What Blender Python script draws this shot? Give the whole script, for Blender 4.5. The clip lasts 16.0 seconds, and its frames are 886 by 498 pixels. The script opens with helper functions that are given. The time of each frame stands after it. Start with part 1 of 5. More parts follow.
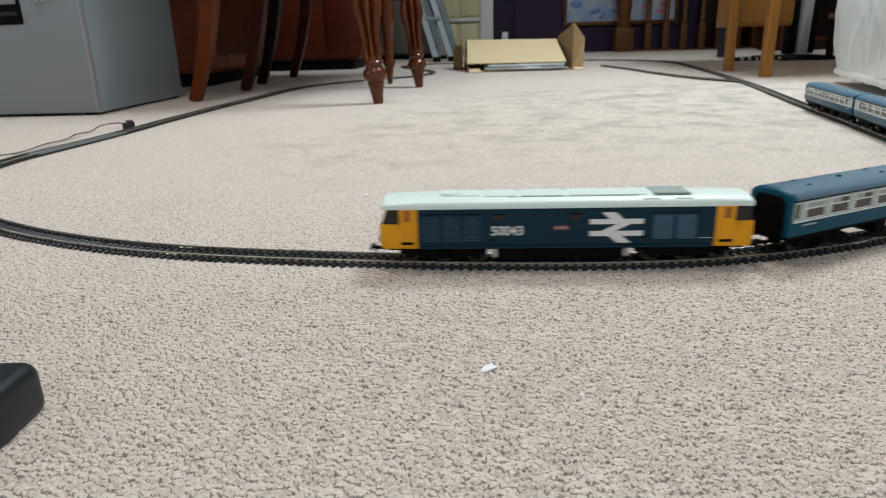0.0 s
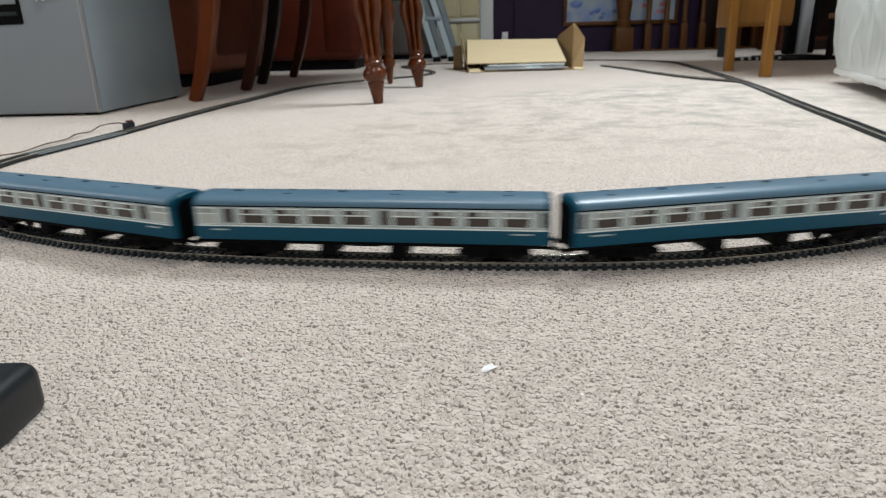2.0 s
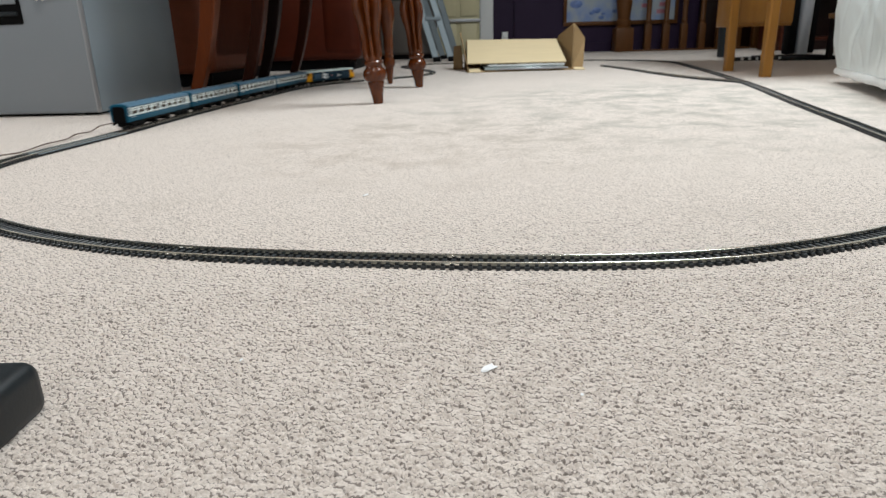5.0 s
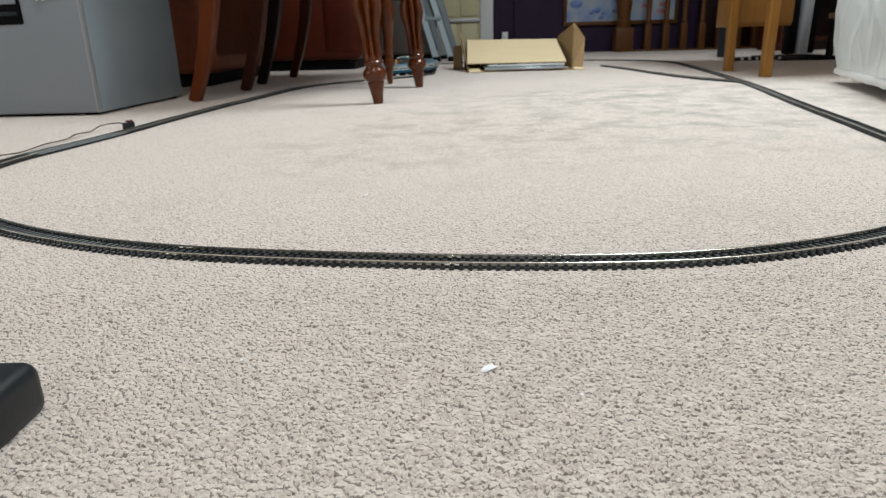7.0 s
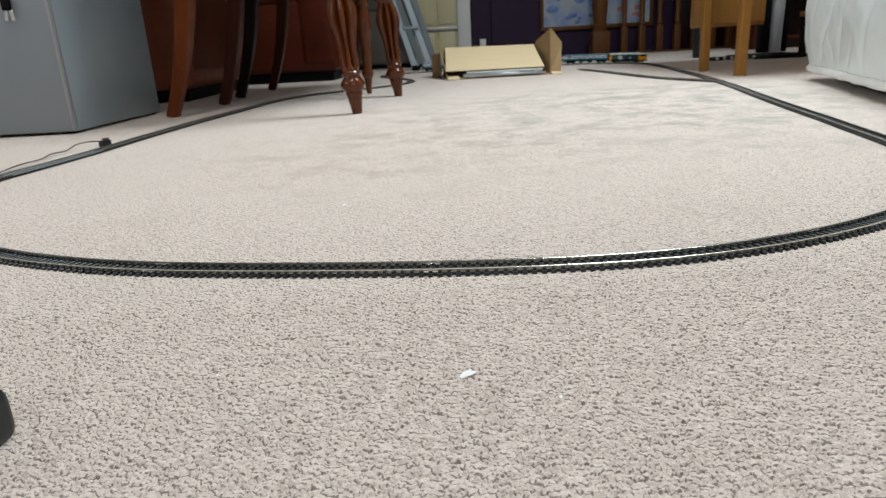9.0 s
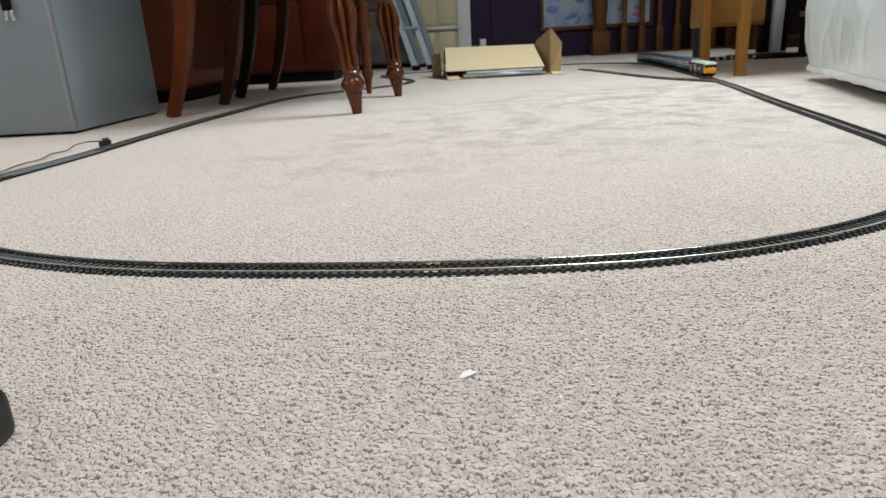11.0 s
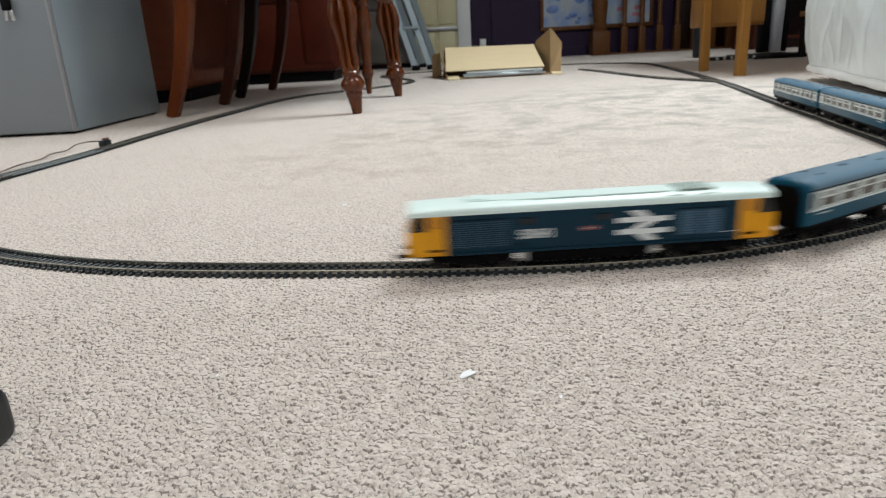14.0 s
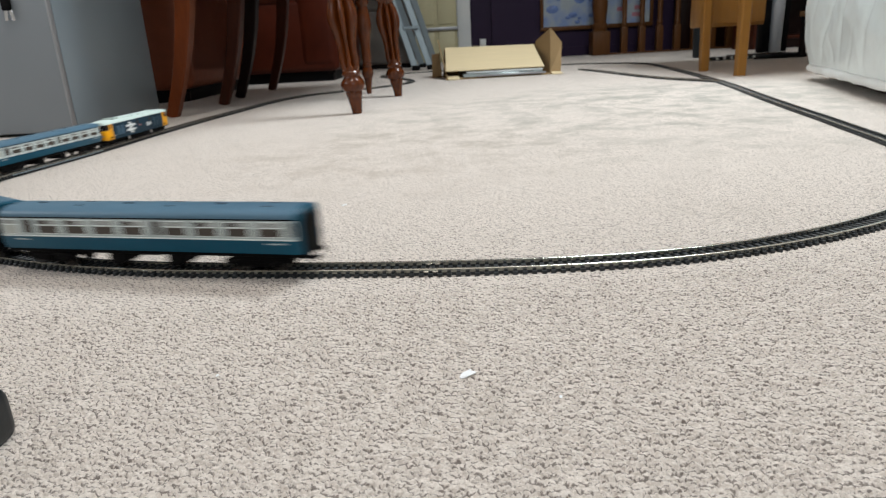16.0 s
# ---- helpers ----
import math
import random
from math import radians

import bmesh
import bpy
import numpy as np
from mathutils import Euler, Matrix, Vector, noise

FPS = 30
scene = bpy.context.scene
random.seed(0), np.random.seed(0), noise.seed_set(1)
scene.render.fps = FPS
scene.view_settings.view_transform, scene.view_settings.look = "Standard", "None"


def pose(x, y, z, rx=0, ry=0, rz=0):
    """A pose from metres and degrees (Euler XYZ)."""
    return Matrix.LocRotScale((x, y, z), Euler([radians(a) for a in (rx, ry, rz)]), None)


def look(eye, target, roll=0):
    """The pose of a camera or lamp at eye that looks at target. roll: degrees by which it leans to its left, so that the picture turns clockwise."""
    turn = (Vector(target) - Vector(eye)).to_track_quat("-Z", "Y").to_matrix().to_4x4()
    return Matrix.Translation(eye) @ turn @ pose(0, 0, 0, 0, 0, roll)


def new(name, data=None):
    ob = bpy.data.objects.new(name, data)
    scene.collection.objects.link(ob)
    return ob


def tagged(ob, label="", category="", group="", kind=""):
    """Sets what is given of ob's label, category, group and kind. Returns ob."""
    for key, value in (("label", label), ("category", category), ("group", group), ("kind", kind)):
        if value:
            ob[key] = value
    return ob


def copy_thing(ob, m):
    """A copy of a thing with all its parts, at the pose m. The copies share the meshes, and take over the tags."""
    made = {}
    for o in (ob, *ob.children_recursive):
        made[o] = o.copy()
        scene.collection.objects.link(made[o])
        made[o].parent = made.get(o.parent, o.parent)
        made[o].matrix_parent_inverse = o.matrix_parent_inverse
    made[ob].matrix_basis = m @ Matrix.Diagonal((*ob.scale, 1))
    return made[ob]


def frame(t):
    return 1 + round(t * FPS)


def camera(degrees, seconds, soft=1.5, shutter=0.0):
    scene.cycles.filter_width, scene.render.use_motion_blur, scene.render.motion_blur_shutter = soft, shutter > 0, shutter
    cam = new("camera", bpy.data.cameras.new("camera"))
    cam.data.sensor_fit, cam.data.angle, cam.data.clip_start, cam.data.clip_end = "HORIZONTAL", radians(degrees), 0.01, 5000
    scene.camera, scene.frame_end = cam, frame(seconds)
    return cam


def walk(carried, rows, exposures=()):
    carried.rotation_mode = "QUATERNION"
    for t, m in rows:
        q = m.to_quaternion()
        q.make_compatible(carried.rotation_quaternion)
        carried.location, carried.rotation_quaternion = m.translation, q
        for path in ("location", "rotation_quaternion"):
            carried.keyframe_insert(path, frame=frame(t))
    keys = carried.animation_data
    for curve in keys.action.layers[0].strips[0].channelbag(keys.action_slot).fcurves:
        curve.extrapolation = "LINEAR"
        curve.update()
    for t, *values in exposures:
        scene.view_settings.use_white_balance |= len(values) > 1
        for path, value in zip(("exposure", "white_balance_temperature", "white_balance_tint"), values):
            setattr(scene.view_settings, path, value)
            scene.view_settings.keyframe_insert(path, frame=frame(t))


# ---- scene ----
cam = camera(68.57, 16.0, soft=1.1, shutter=0.45)
cam.data.dof.use_dof = True
cam.data.dof.focus_distance = 0.36
cam.data.dof.aperture_fstop = 24.0
STAND = pose(0.0, 0.0, 0.1609, 71.708, 1.487, -0.492)
REST = pose(0.0061, 0.0009, 0.1597, 72.32, 3.051, -2.247)
walk(cam, [
    (0.0, STAND), (7.2, STAND),
    (7.5, pose(0.0009, 0.0001, 0.1607, 71.821, 2.026, -0.721)),
    (8.0, pose(0.0043, 0.0006, 0.1601, 72.225, 2.897, -1.802)),
    (8.5, pose(0.0061, 0.0009, 0.1597, 72.33, 3.03, -2.208)),
    (9.2, REST), (16.0, REST),
], exposures=[(0.0, -0.26), (1.5, -0.14), (3.2, -0.15), (4.2, -0.09), (6.5, -0.16), (9.0, -0.18), (13.4, -0.17), (14.5, -0.16), (16.0, -0.12)])

# ---- light ----
world = bpy.data.worlds.new("world")
scene.world = world
world.use_nodes = True
world.node_tree.nodes["Background"].inputs["Color"].default_value = (0.75, 0.85, 1.0, 1)
world.node_tree.nodes["Background"].inputs["Strength"].default_value = 0.4


def area_lamp(name, m, power, size, size_y, colour):
    data = bpy.data.lights.new(name, "AREA")
    data.shape, data.size, data.size_y, data.energy, data.color = "RECTANGLE", size, size_y, power, colour
    ob = new(name, data)
    ob.matrix_world = m
    return ob


area_lamp("ceiling_lamp", look((1.0, 1.8, 2.33), (1.0, 1.8, 0)), 76, 0.8, 0.8, (0.89, 0.965, 1.0))
# second ceiling lamp, unseen, added to keep the near floor bright
area_lamp("ceiling_lamp", look((-0.3, 0.75, 2.33), (-0.3, 0.75, 0)), 16, 0.4, 0.4, (1.0, 0.955, 0.89))
# unseen fill lamps at invented windows; the west one brightens the mattress
area_lamp("window_daylight", look((0.4, -1.78, 1.45), (0.4, 1.0, 1.0)), 14, 1.7, 1.1, (0.96, 0.975, 1.0))
area_lamp("window_daylight", look((-2.38, 0.55, 1.45), (0.0, 0.75, 0.9)), 15, 1.4, 1.1, (0.92, 0.96, 1.0))

# ---- materials ----


def material(name, colour, rough=0.5, metal=0.0, vary=0.12, scale=60.0, bump=0.0, bump_scale=None, coat=0.0,
             speck=None, spec=0.5, random_vary=0.0, stretch=(1, 1, 1), big=0.0, big_scale=4.0):
    """A surface with fine grain, a larger stain pattern and fine relief."""
    m = bpy.data.materials.new(name)
    m.use_nodes = True
    nt = m.node_tree
    b = nt.nodes["Principled BSDF"]
    b.inputs["Roughness"].default_value, b.inputs["Metallic"].default_value = rough, metal
    b.inputs["Coat Weight"].default_value = coat
    b.inputs["Coat Roughness"].default_value = 0.12
    b.inputs["Specular IOR Level"].default_value = spec
    tc = nt.nodes.new("ShaderNodeTexCoord")
    mp = nt.nodes.new("ShaderNodeMapping")
    mp.inputs["Scale"].default_value = stretch
    nt.links.new(tc.outputs["Object"], mp.inputs["Vector"])
    n1 = nt.nodes.new("ShaderNodeTexNoise")
    n1.inputs["Scale"].default_value, n1.inputs["Detail"].default_value = scale, 5
    n2 = nt.nodes.new("ShaderNodeTexNoise")
    n2.inputs["Scale"].default_value, n2.inputs["Detail"].default_value = big_scale, 3
    for n in (n1, n2):
        nt.links.new(mp.outputs["Vector"], n.inputs["Vector"])
    mix = nt.nodes.new("ShaderNodeMix")
    mix.data_type = "RGBA"
    mix.inputs["A"].default_value = (*[c * (1 - vary) for c in colour], 1)
    mix.inputs["B"].default_value = (*[min(1, c * (1 + vary)) for c in colour], 1)
    nt.links.new(n1.outputs["Fac"], mix.inputs["Factor"])
    out = mix.outputs["Result"]
    if big or speck:
        ramp = nt.nodes.new("ShaderNodeValToRGB")
        ramp.color_ramp.elements[0].position, ramp.color_ramp.elements[1].position = 0.42, 0.66
        nt.links.new(n2.outputs["Fac"], ramp.inputs["Fac"])
        m2 = nt.nodes.new("ShaderNodeMix")
        m2.data_type = "RGBA"
        sc = nt.nodes.new("ShaderNodeMath")
        sc.operation = "MULTIPLY"
        sc.inputs[1].default_value = big
        nt.links.new(ramp.outputs["Color"], sc.inputs[0])
        nt.links.new(sc.outputs["Value"], m2.inputs["Factor"])
        nt.links.new(out, m2.inputs["A"])
        m2.inputs["B"].default_value = (*(speck or [c * 0.6 for c in colour]), 1)
        out = m2.outputs["Result"]
    if random_vary:
        info = nt.nodes.new("ShaderNodeObjectInfo")
        hsv = nt.nodes.new("ShaderNodeHueSaturation")
        mr = nt.nodes.new("ShaderNodeMapRange")
        mr.inputs["To Min"].default_value, mr.inputs["To Max"].default_value = 1 - random_vary, 1 + random_vary
        nt.links.new(info.outputs["Random"], mr.inputs["Value"])
        nt.links.new(mr.outputs["Result"], hsv.inputs["Value"])
        nt.links.new(out, hsv.inputs["Color"])
        out = hsv.outputs["Color"]
    nt.links.new(out, b.inputs["Base Color"])
    rr = nt.nodes.new("ShaderNodeMapRange")
    rr.inputs["To Min"].default_value, rr.inputs["To Max"].default_value = max(0.02, rough - 0.08), min(1, rough + 0.08)
    nt.links.new(n2.outputs["Fac"], rr.inputs["Value"])
    nt.links.new(rr.outputs["Result"], b.inputs["Roughness"])
    if bump:
        bp = nt.nodes.new("ShaderNodeBump")
        bp.inputs["Strength"].default_value, bp.inputs["Distance"].default_value = 1.0, bump
        nb = n1
        if bump_scale:
            nb = nt.nodes.new("ShaderNodeTexNoise")
            nb.inputs["Scale"].default_value, nb.inputs["Detail"].default_value = bump_scale, 4
            nt.links.new(mp.outputs["Vector"], nb.inputs["Vector"])
        nt.links.new(nb.outputs["Fac"], bp.inputs["Height"])
        nt.links.new(bp.outputs["Normal"], b.inputs["Normal"])
    return m


def carpet_material():
    """Beige twist-pile carpet: tufts, flecks, gap shade put into the colour, worn and stained patches."""
    m = bpy.data.materials.new("carpet")
    m.use_nodes = True
    nt = m.node_tree
    b = nt.nodes["Principled BSDF"]
    b.inputs["Roughness"].default_value = 0.95
    b.inputs["Specular IOR Level"].default_value = 0.15
    b.inputs["Sheen Weight"].default_value = 0.15
    tc = nt.nodes.new("ShaderNodeTexCoord")

    def tex(scale, detail, rough=0.55):
        n = nt.nodes.new("ShaderNodeTexNoise")
        n.inputs["Scale"].default_value, n.inputs["Detail"].default_value = scale, detail
        n.inputs["Roughness"].default_value = rough
        nt.links.new(tc.outputs["Object"], n.inputs["Vector"])
        return n

    def ramped(n, lo, hi):
        r = nt.nodes.new("ShaderNodeMapRange")
        r.inputs["From Min"].default_value, r.inputs["From Max"].default_value = lo, hi
        nt.links.new(n.outputs["Fac"], r.inputs["Value"])
        return r.outputs["Result"]

    def mixed(fac, a, col):
        x = nt.nodes.new("ShaderNodeMix")
        x.data_type = "RGBA"
        nt.links.new(fac, x.inputs["Factor"])
        if isinstance(a, tuple):
            x.inputs["A"].default_value = (*a, 1)
        else:
            nt.links.new(a, x.inputs["A"])
        x.inputs["B"].default_value = (*col, 1)
        return x.outputs["Result"]

    def scaled(sock, k):
        q = nt.nodes.new("ShaderNodeMath")
        q.operation = "MULTIPLY"
        q.inputs[1].default_value = k
        nt.links.new(sock, q.inputs[0])
        return q.outputs["Value"]

    def near(centre, reach):
        """One at the centre of a patch of floor, fading to nothing at its reach."""
        d = nt.nodes.new("ShaderNodeVectorMath")
        d.operation = "DISTANCE"
        nt.links.new(tc.outputs["Object"], d.inputs[0])
        d.inputs[1].default_value = centre
        r = nt.nodes.new("ShaderNodeMapRange")
        r.interpolation_type = "SMOOTHSTEP"
        r.inputs["From Min"].default_value, r.inputs["From Max"].default_value = reach, reach * 0.3
        nt.links.new(d.outputs["Value"], r.inputs["Value"])
        return r.outputs["Result"]

    def times(a, c):
        q = nt.nodes.new("ShaderNodeMath")
        q.operation = "MULTIPLY"
        nt.links.new(a, q.inputs[0])
        nt.links.new(c, q.inputs[1])
        return q.outputs["Value"]

    def less(sock):
        q = nt.nodes.new("ShaderNodeMath")
        q.operation = "SUBTRACT"
        q.inputs[0].default_value = 1.0
        nt.links.new(sock, q.inputs[1])
        return q.outputs["Value"]

    fibre, fleck, shade = tex(1500, 3, 0.6), tex(800, 3, 0.6), tex(120, 4, 0.6)
    stain, patch = tex(5.5, 6, 0.68), tex(11, 9, 0.8)
    col = mixed(ramped(fleck, 0.3, 0.7), (0.588, 0.522, 0.468), (0.815, 0.742, 0.682))
    col = mixed(scaled(ramped(shade, 0.45, 0.72), 0.15), col, (0.40, 0.355, 0.310))
    # shade in the gaps, painted dark into the colour on one side of each tuft
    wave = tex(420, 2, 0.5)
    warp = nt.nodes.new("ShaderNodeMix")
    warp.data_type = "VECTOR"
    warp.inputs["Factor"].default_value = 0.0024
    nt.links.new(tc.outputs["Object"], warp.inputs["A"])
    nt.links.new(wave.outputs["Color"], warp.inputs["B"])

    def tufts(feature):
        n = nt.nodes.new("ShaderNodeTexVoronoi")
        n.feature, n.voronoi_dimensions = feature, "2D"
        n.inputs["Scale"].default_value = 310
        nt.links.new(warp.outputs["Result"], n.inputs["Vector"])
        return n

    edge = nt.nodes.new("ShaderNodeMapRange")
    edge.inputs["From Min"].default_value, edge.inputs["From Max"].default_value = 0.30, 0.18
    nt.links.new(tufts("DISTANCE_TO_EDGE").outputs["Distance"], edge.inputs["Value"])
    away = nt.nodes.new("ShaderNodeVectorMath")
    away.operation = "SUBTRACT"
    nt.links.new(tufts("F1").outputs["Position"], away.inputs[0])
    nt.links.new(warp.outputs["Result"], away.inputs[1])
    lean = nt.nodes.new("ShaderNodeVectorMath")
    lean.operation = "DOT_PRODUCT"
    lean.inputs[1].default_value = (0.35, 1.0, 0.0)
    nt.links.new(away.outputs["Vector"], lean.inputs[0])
    shaded_side = nt.nodes.new("ShaderNodeMapRange")
    shaded_side.inputs["From Min"].default_value, shaded_side.inputs["From Max"].default_value = 0.0002, 0.0008
    nt.links.new(lean.outputs["Value"], shaded_side.inputs["Value"])
    gaps = times(times(edge.outputs["Result"], shaded_side.outputs["Result"]), ramped(tex(380, 2, 0.5), 0.36, 0.48))
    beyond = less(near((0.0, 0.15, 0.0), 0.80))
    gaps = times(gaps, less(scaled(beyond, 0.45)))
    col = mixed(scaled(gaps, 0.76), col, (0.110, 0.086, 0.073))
    # flat pile past the near curve, its dark flecks partly painted gap shade
    speck = tex(330, 2, 0.5)
    col = mixed(times(scaled(ramped(speck, 0.595, 0.64), 0.85), beyond), col, (0.17, 0.145, 0.125))
    coarse_fleck = tex(150, 3, 0.6)
    col = mixed(times(scaled(ramped(coarse_fleck, 0.64, 0.70), 0.40), beyond), col, (0.25, 0.215, 0.185))
    # trodden patches
    col = mixed(scaled(ramped(stain, 0.54, 0.70), 0.25), col, (0.42, 0.375, 0.325))
    for centre, reach, k, tone in (((0.45, 1.45, 0), 0.85, 0.95, (0.30, 0.290, 0.255)), ((-0.05, 1.02, 0), 0.42, 0.6, (0.38, 0.315, 0.260)), ((0.75, 1.75, 0), 0.6, 0.95, (0.32, 0.315, 0.280))):
        col = mixed(scaled(times(ramped(patch, 0.47, 0.66), near(centre, reach)), k), col, tone)
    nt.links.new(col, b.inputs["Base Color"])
    bp = nt.nodes.new("ShaderNodeBump")
    bp.inputs["Strength"].default_value, bp.inputs["Distance"].default_value = 1.0, 0.0007
    nt.links.new(fibre.outputs["Fac"], bp.inputs["Height"])
    nt.links.new(bp.outputs["Normal"], b.inputs["Normal"])
    return m


def glass_material(name, tint, rough=0.08):
    m = material(name, tint, rough=rough, vary=0.25, scale=220, spec=0.35, coat=0.1)
    return m


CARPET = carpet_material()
STEEL_PAINT = material("grey_powder_coat", (0.205, 0.228, 0.25), rough=0.38, vary=0.05, scale=900, bump=0.00008, coat=0.15, big=0.1)
STEEL_SIDE = material("grey_steel_sheet", (0.27, 0.33, 0.375), rough=0.36, metal=0.3, vary=0.05, scale=500, bump=0.00003, big=0.04, big_scale=6)
# black for plastic parts, and for shade put under furniture as solid blocks
BLACK_GAP = material("black_plastic_and_gap_shade", (0.003, 0.003, 0.0033), spec=0.08, rough=0.5, vary=0.2, scale=300)
# grain contrast raised to put highlights and flute shade into the colour
MAHOGANY = material("mahogany", (0.086, 0.0195, 0.0028), rough=0.2, vary=0.9, scale=22, stretch=(6, 6, 0.9), spec=0.3, coat=0.15, big=0.4, big_scale=9)
CHERRY = material("cherry_wood", (0.13, 0.029, 0.006), spec=0.15, rough=0.36, vary=0.35, scale=24, stretch=(6, 6, 0.8), coat=0.08, big=0.25, big_scale=8)
# deep brown for the bookcase; also a chair leg's shade put into colour
SHADED_WOOD = material("deep_brown_and_shaded_wood", (0.045, 0.009, 0.003), rough=0.38, vary=0.35, scale=24, stretch=(6, 6, 0.8), spec=0.2)
DARK_WOOD = material("dark_wood", (0.009, 0.0028, 0.002), spec=0.15, rough=0.38, vary=0.35, scale=24, stretch=(6, 6, 0.8), coat=0.03)
LEATHER = material("brown_leather", (0.060, 0.0105, 0.0042), spec=0.14, rough=0.45, vary=0.2, scale=30, bump=0.0006, bump_scale=220, big=0.4, big_scale=5)
# tan-brown leather, lightened to put the light on the armchair into its colour
LEATHER_TAN_LIT = material("lightened_tan_leather", (0.23, 0.068, 0.034), spec=0.25, rough=0.42, vary=0.2, scale=30, bump=0.0006, bump_scale=220, big=0.3, big_scale=5)
PINE = material("pine", (0.33, 0.15, 0.026), spec=0.3, rough=0.42, vary=0.25, scale=14, stretch=(7, 7, 0.6), coat=0.15, big=0.3, big_scale=7)
PINE_DARK = material("varnished_pine", (0.088, 0.034, 0.009), spec=0.2, rough=0.45, vary=0.3, scale=14, stretch=(7, 7, 0.6), big=0.3, big_scale=7)
CARD = material("cardboard", (0.70, 0.575, 0.36), rough=0.8, vary=0.08, scale=120, stretch=(1, 8, 1), big=0.12, big_scale=6)
CARD_DARK = material("cardboard_outside", (0.30, 0.20, 0.095), rough=0.85, vary=0.12, scale=90, big=0.2, big_scale=6)
SHEET_METAL = material("grey_sheet_metal", (0.35, 0.41, 0.42), rough=0.28, metal=0.7, vary=0.1, scale=60)
ALUMINIUM = material("aluminium", (0.23, 0.28, 0.31), rough=0.45, metal=0.5, vary=0.08, scale=90, stretch=(5, 5, 0.5))
PURPLE = material("purple_wall_paint", (0.017, 0.0075, 0.027), spec=0.2, rough=0.6, vary=0.1, scale=90, bump=0.0004, big=0.2, big_scale=1.5)
CREAM = material("cream_paint", (0.50, 0.46, 0.29), rough=0.5, vary=0.05, scale=50, big=0.12)
WHITE_PAINT = material("white_gloss_paint", (0.58, 0.60, 0.60), rough=0.35, vary=0.04, scale=50)
WALL_PAINT = material("pale_wall_paint", (0.6, 0.58, 0.55), rough=0.7, vary=0.05, scale=60, bump=0.0004)
CEILING_PAINT = material("ceiling_paint", (0.78, 0.77, 0.75), rough=0.8, vary=0.03, scale=40, bump=0.0006)
GREY_FABRIC = material("grey_fabric", (0.13, 0.118, 0.108), rough=0.9, vary=0.2, scale=300, bump=0.0006)
MATTRESS_FABRIC = material("white_mattress_cover", (0.83, 0.915, 0.925), rough=0.36, vary=0.06, scale=40, bump=0.004, bump_scale=14, big=0.15, big_scale=5, coat=0.25)
PIPING = material("white_piping", (0.88, 0.90, 0.89), rough=0.6, vary=0.06, scale=200, bump=0.0006)
BED_BASE = material("brown_bed_base", (0.06, 0.035, 0.025), rough=0.8, vary=0.2, scale=120)
CHROME = material("chrome", (0.75, 0.76, 0.78), rough=0.15, metal=1.0, vary=0.05, scale=60)
SILVER = material("silver_plastic", (0.32, 0.33, 0.345), rough=0.35, metal=0.4, vary=0.06, scale=60)
PAPER = material("white_paper", (0.86, 0.88, 0.90), rough=0.7, vary=0.06, scale=400)
PICTURE = material("faded_print", (0.29, 0.33, 0.36), rough=0.35, vary=0.2, scale=9, speck=(0.10, 0.18, 0.42), big=0.7, big_scale=9)
PRINT_RED = material("red_print", (0.34, 0.13, 0.17), rough=0.4, vary=0.3, scale=20)
WIRE_BROWN = material("brown_wire_insulation", (0.11, 0.075, 0.06), rough=0.5, vary=0.2, scale=200)
SOFT_BLACK = material("black_soft_plastic", (0.006, 0.010, 0.013), spec=0.35, rough=0.42, vary=0.15, scale=600, bump=0.00005, coat=0.1)

LOCO_BLUE = material("rail_blue_paint", (0.0038, 0.028, 0.050), spec=0.15, rough=0.38, vary=0.12, scale=140, big=0.2, big_scale=30)
LOCO_PANEL = material("pale_blue_panel", (0.035, 0.10, 0.17), rough=0.45, vary=0.15, scale=200)
LOCO_WHITE = material("pale_mint_roof", (0.68, 0.82, 0.79), rough=0.42, vary=0.05, scale=120, big=0.15, big_scale=25, speck=(0.5, 0.62, 0.58))
LOCO_YELLOW = material("warning_yellow", (0.76, 0.335, 0.003), spec=0.3, rough=0.38, vary=0.08, scale=140, big=0.15, big_scale=30)
TEAL = material("coach_teal_paint", (0.003, 0.070, 0.122), spec=0.18, rough=0.36, vary=0.1, scale=150, big=0.15, big_scale=30)
COACH_ROOF = material("coach_blue_grey_roof", (0.085, 0.17, 0.245), rough=0.34, vary=0.08, scale=110, big=0.15, big_scale=22)
COACH_GREY = material("coach_pale_grey_band", (0.39, 0.455, 0.46), rough=0.45, vary=0.06, scale=150)
FRAME_WHITE = material("white_window_frame", (0.78, 0.85, 0.83), rough=0.45, vary=0.05, scale=300)
PANE_BROWN = glass_material("coach_pane", (0.055, 0.045, 0.038))
# grey lightened to put bright reflections into the toplight colour
PANE_GREY = glass_material("toplight_pane", (0.31, 0.33, 0.32))
PANE_DARK = glass_material("cab_pane", (0.010, 0.008, 0.008), 0.05)
UNDERFRAME = material("black_underframe", (0.003, 0.003, 0.0034), spec=0.06, rough=0.6, vary=0.3, scale=200)
WHEEL_STEEL = material("wheel_steel", (0.045, 0.042, 0.04), rough=0.4, metal=0.8, vary=0.15, scale=200)
GRILLE_GREY = material("roof_grille_grey", (0.20, 0.25, 0.22), rough=0.6, vary=0.3, scale=900, bump=0.0004)
LOUVRE_BLUE = material("louvre_blue_paint", (0.014, 0.055, 0.095), rough=0.45, vary=0.15, scale=200)
LETTER_WHITE = material("white_lettering", (0.72, 0.76, 0.76), rough=0.5, vary=0.03, scale=300)
NAMEPLATE_RED = material("red_nameplate", (0.20, 0.06, 0.06), rough=0.4, vary=0.1, scale=300)
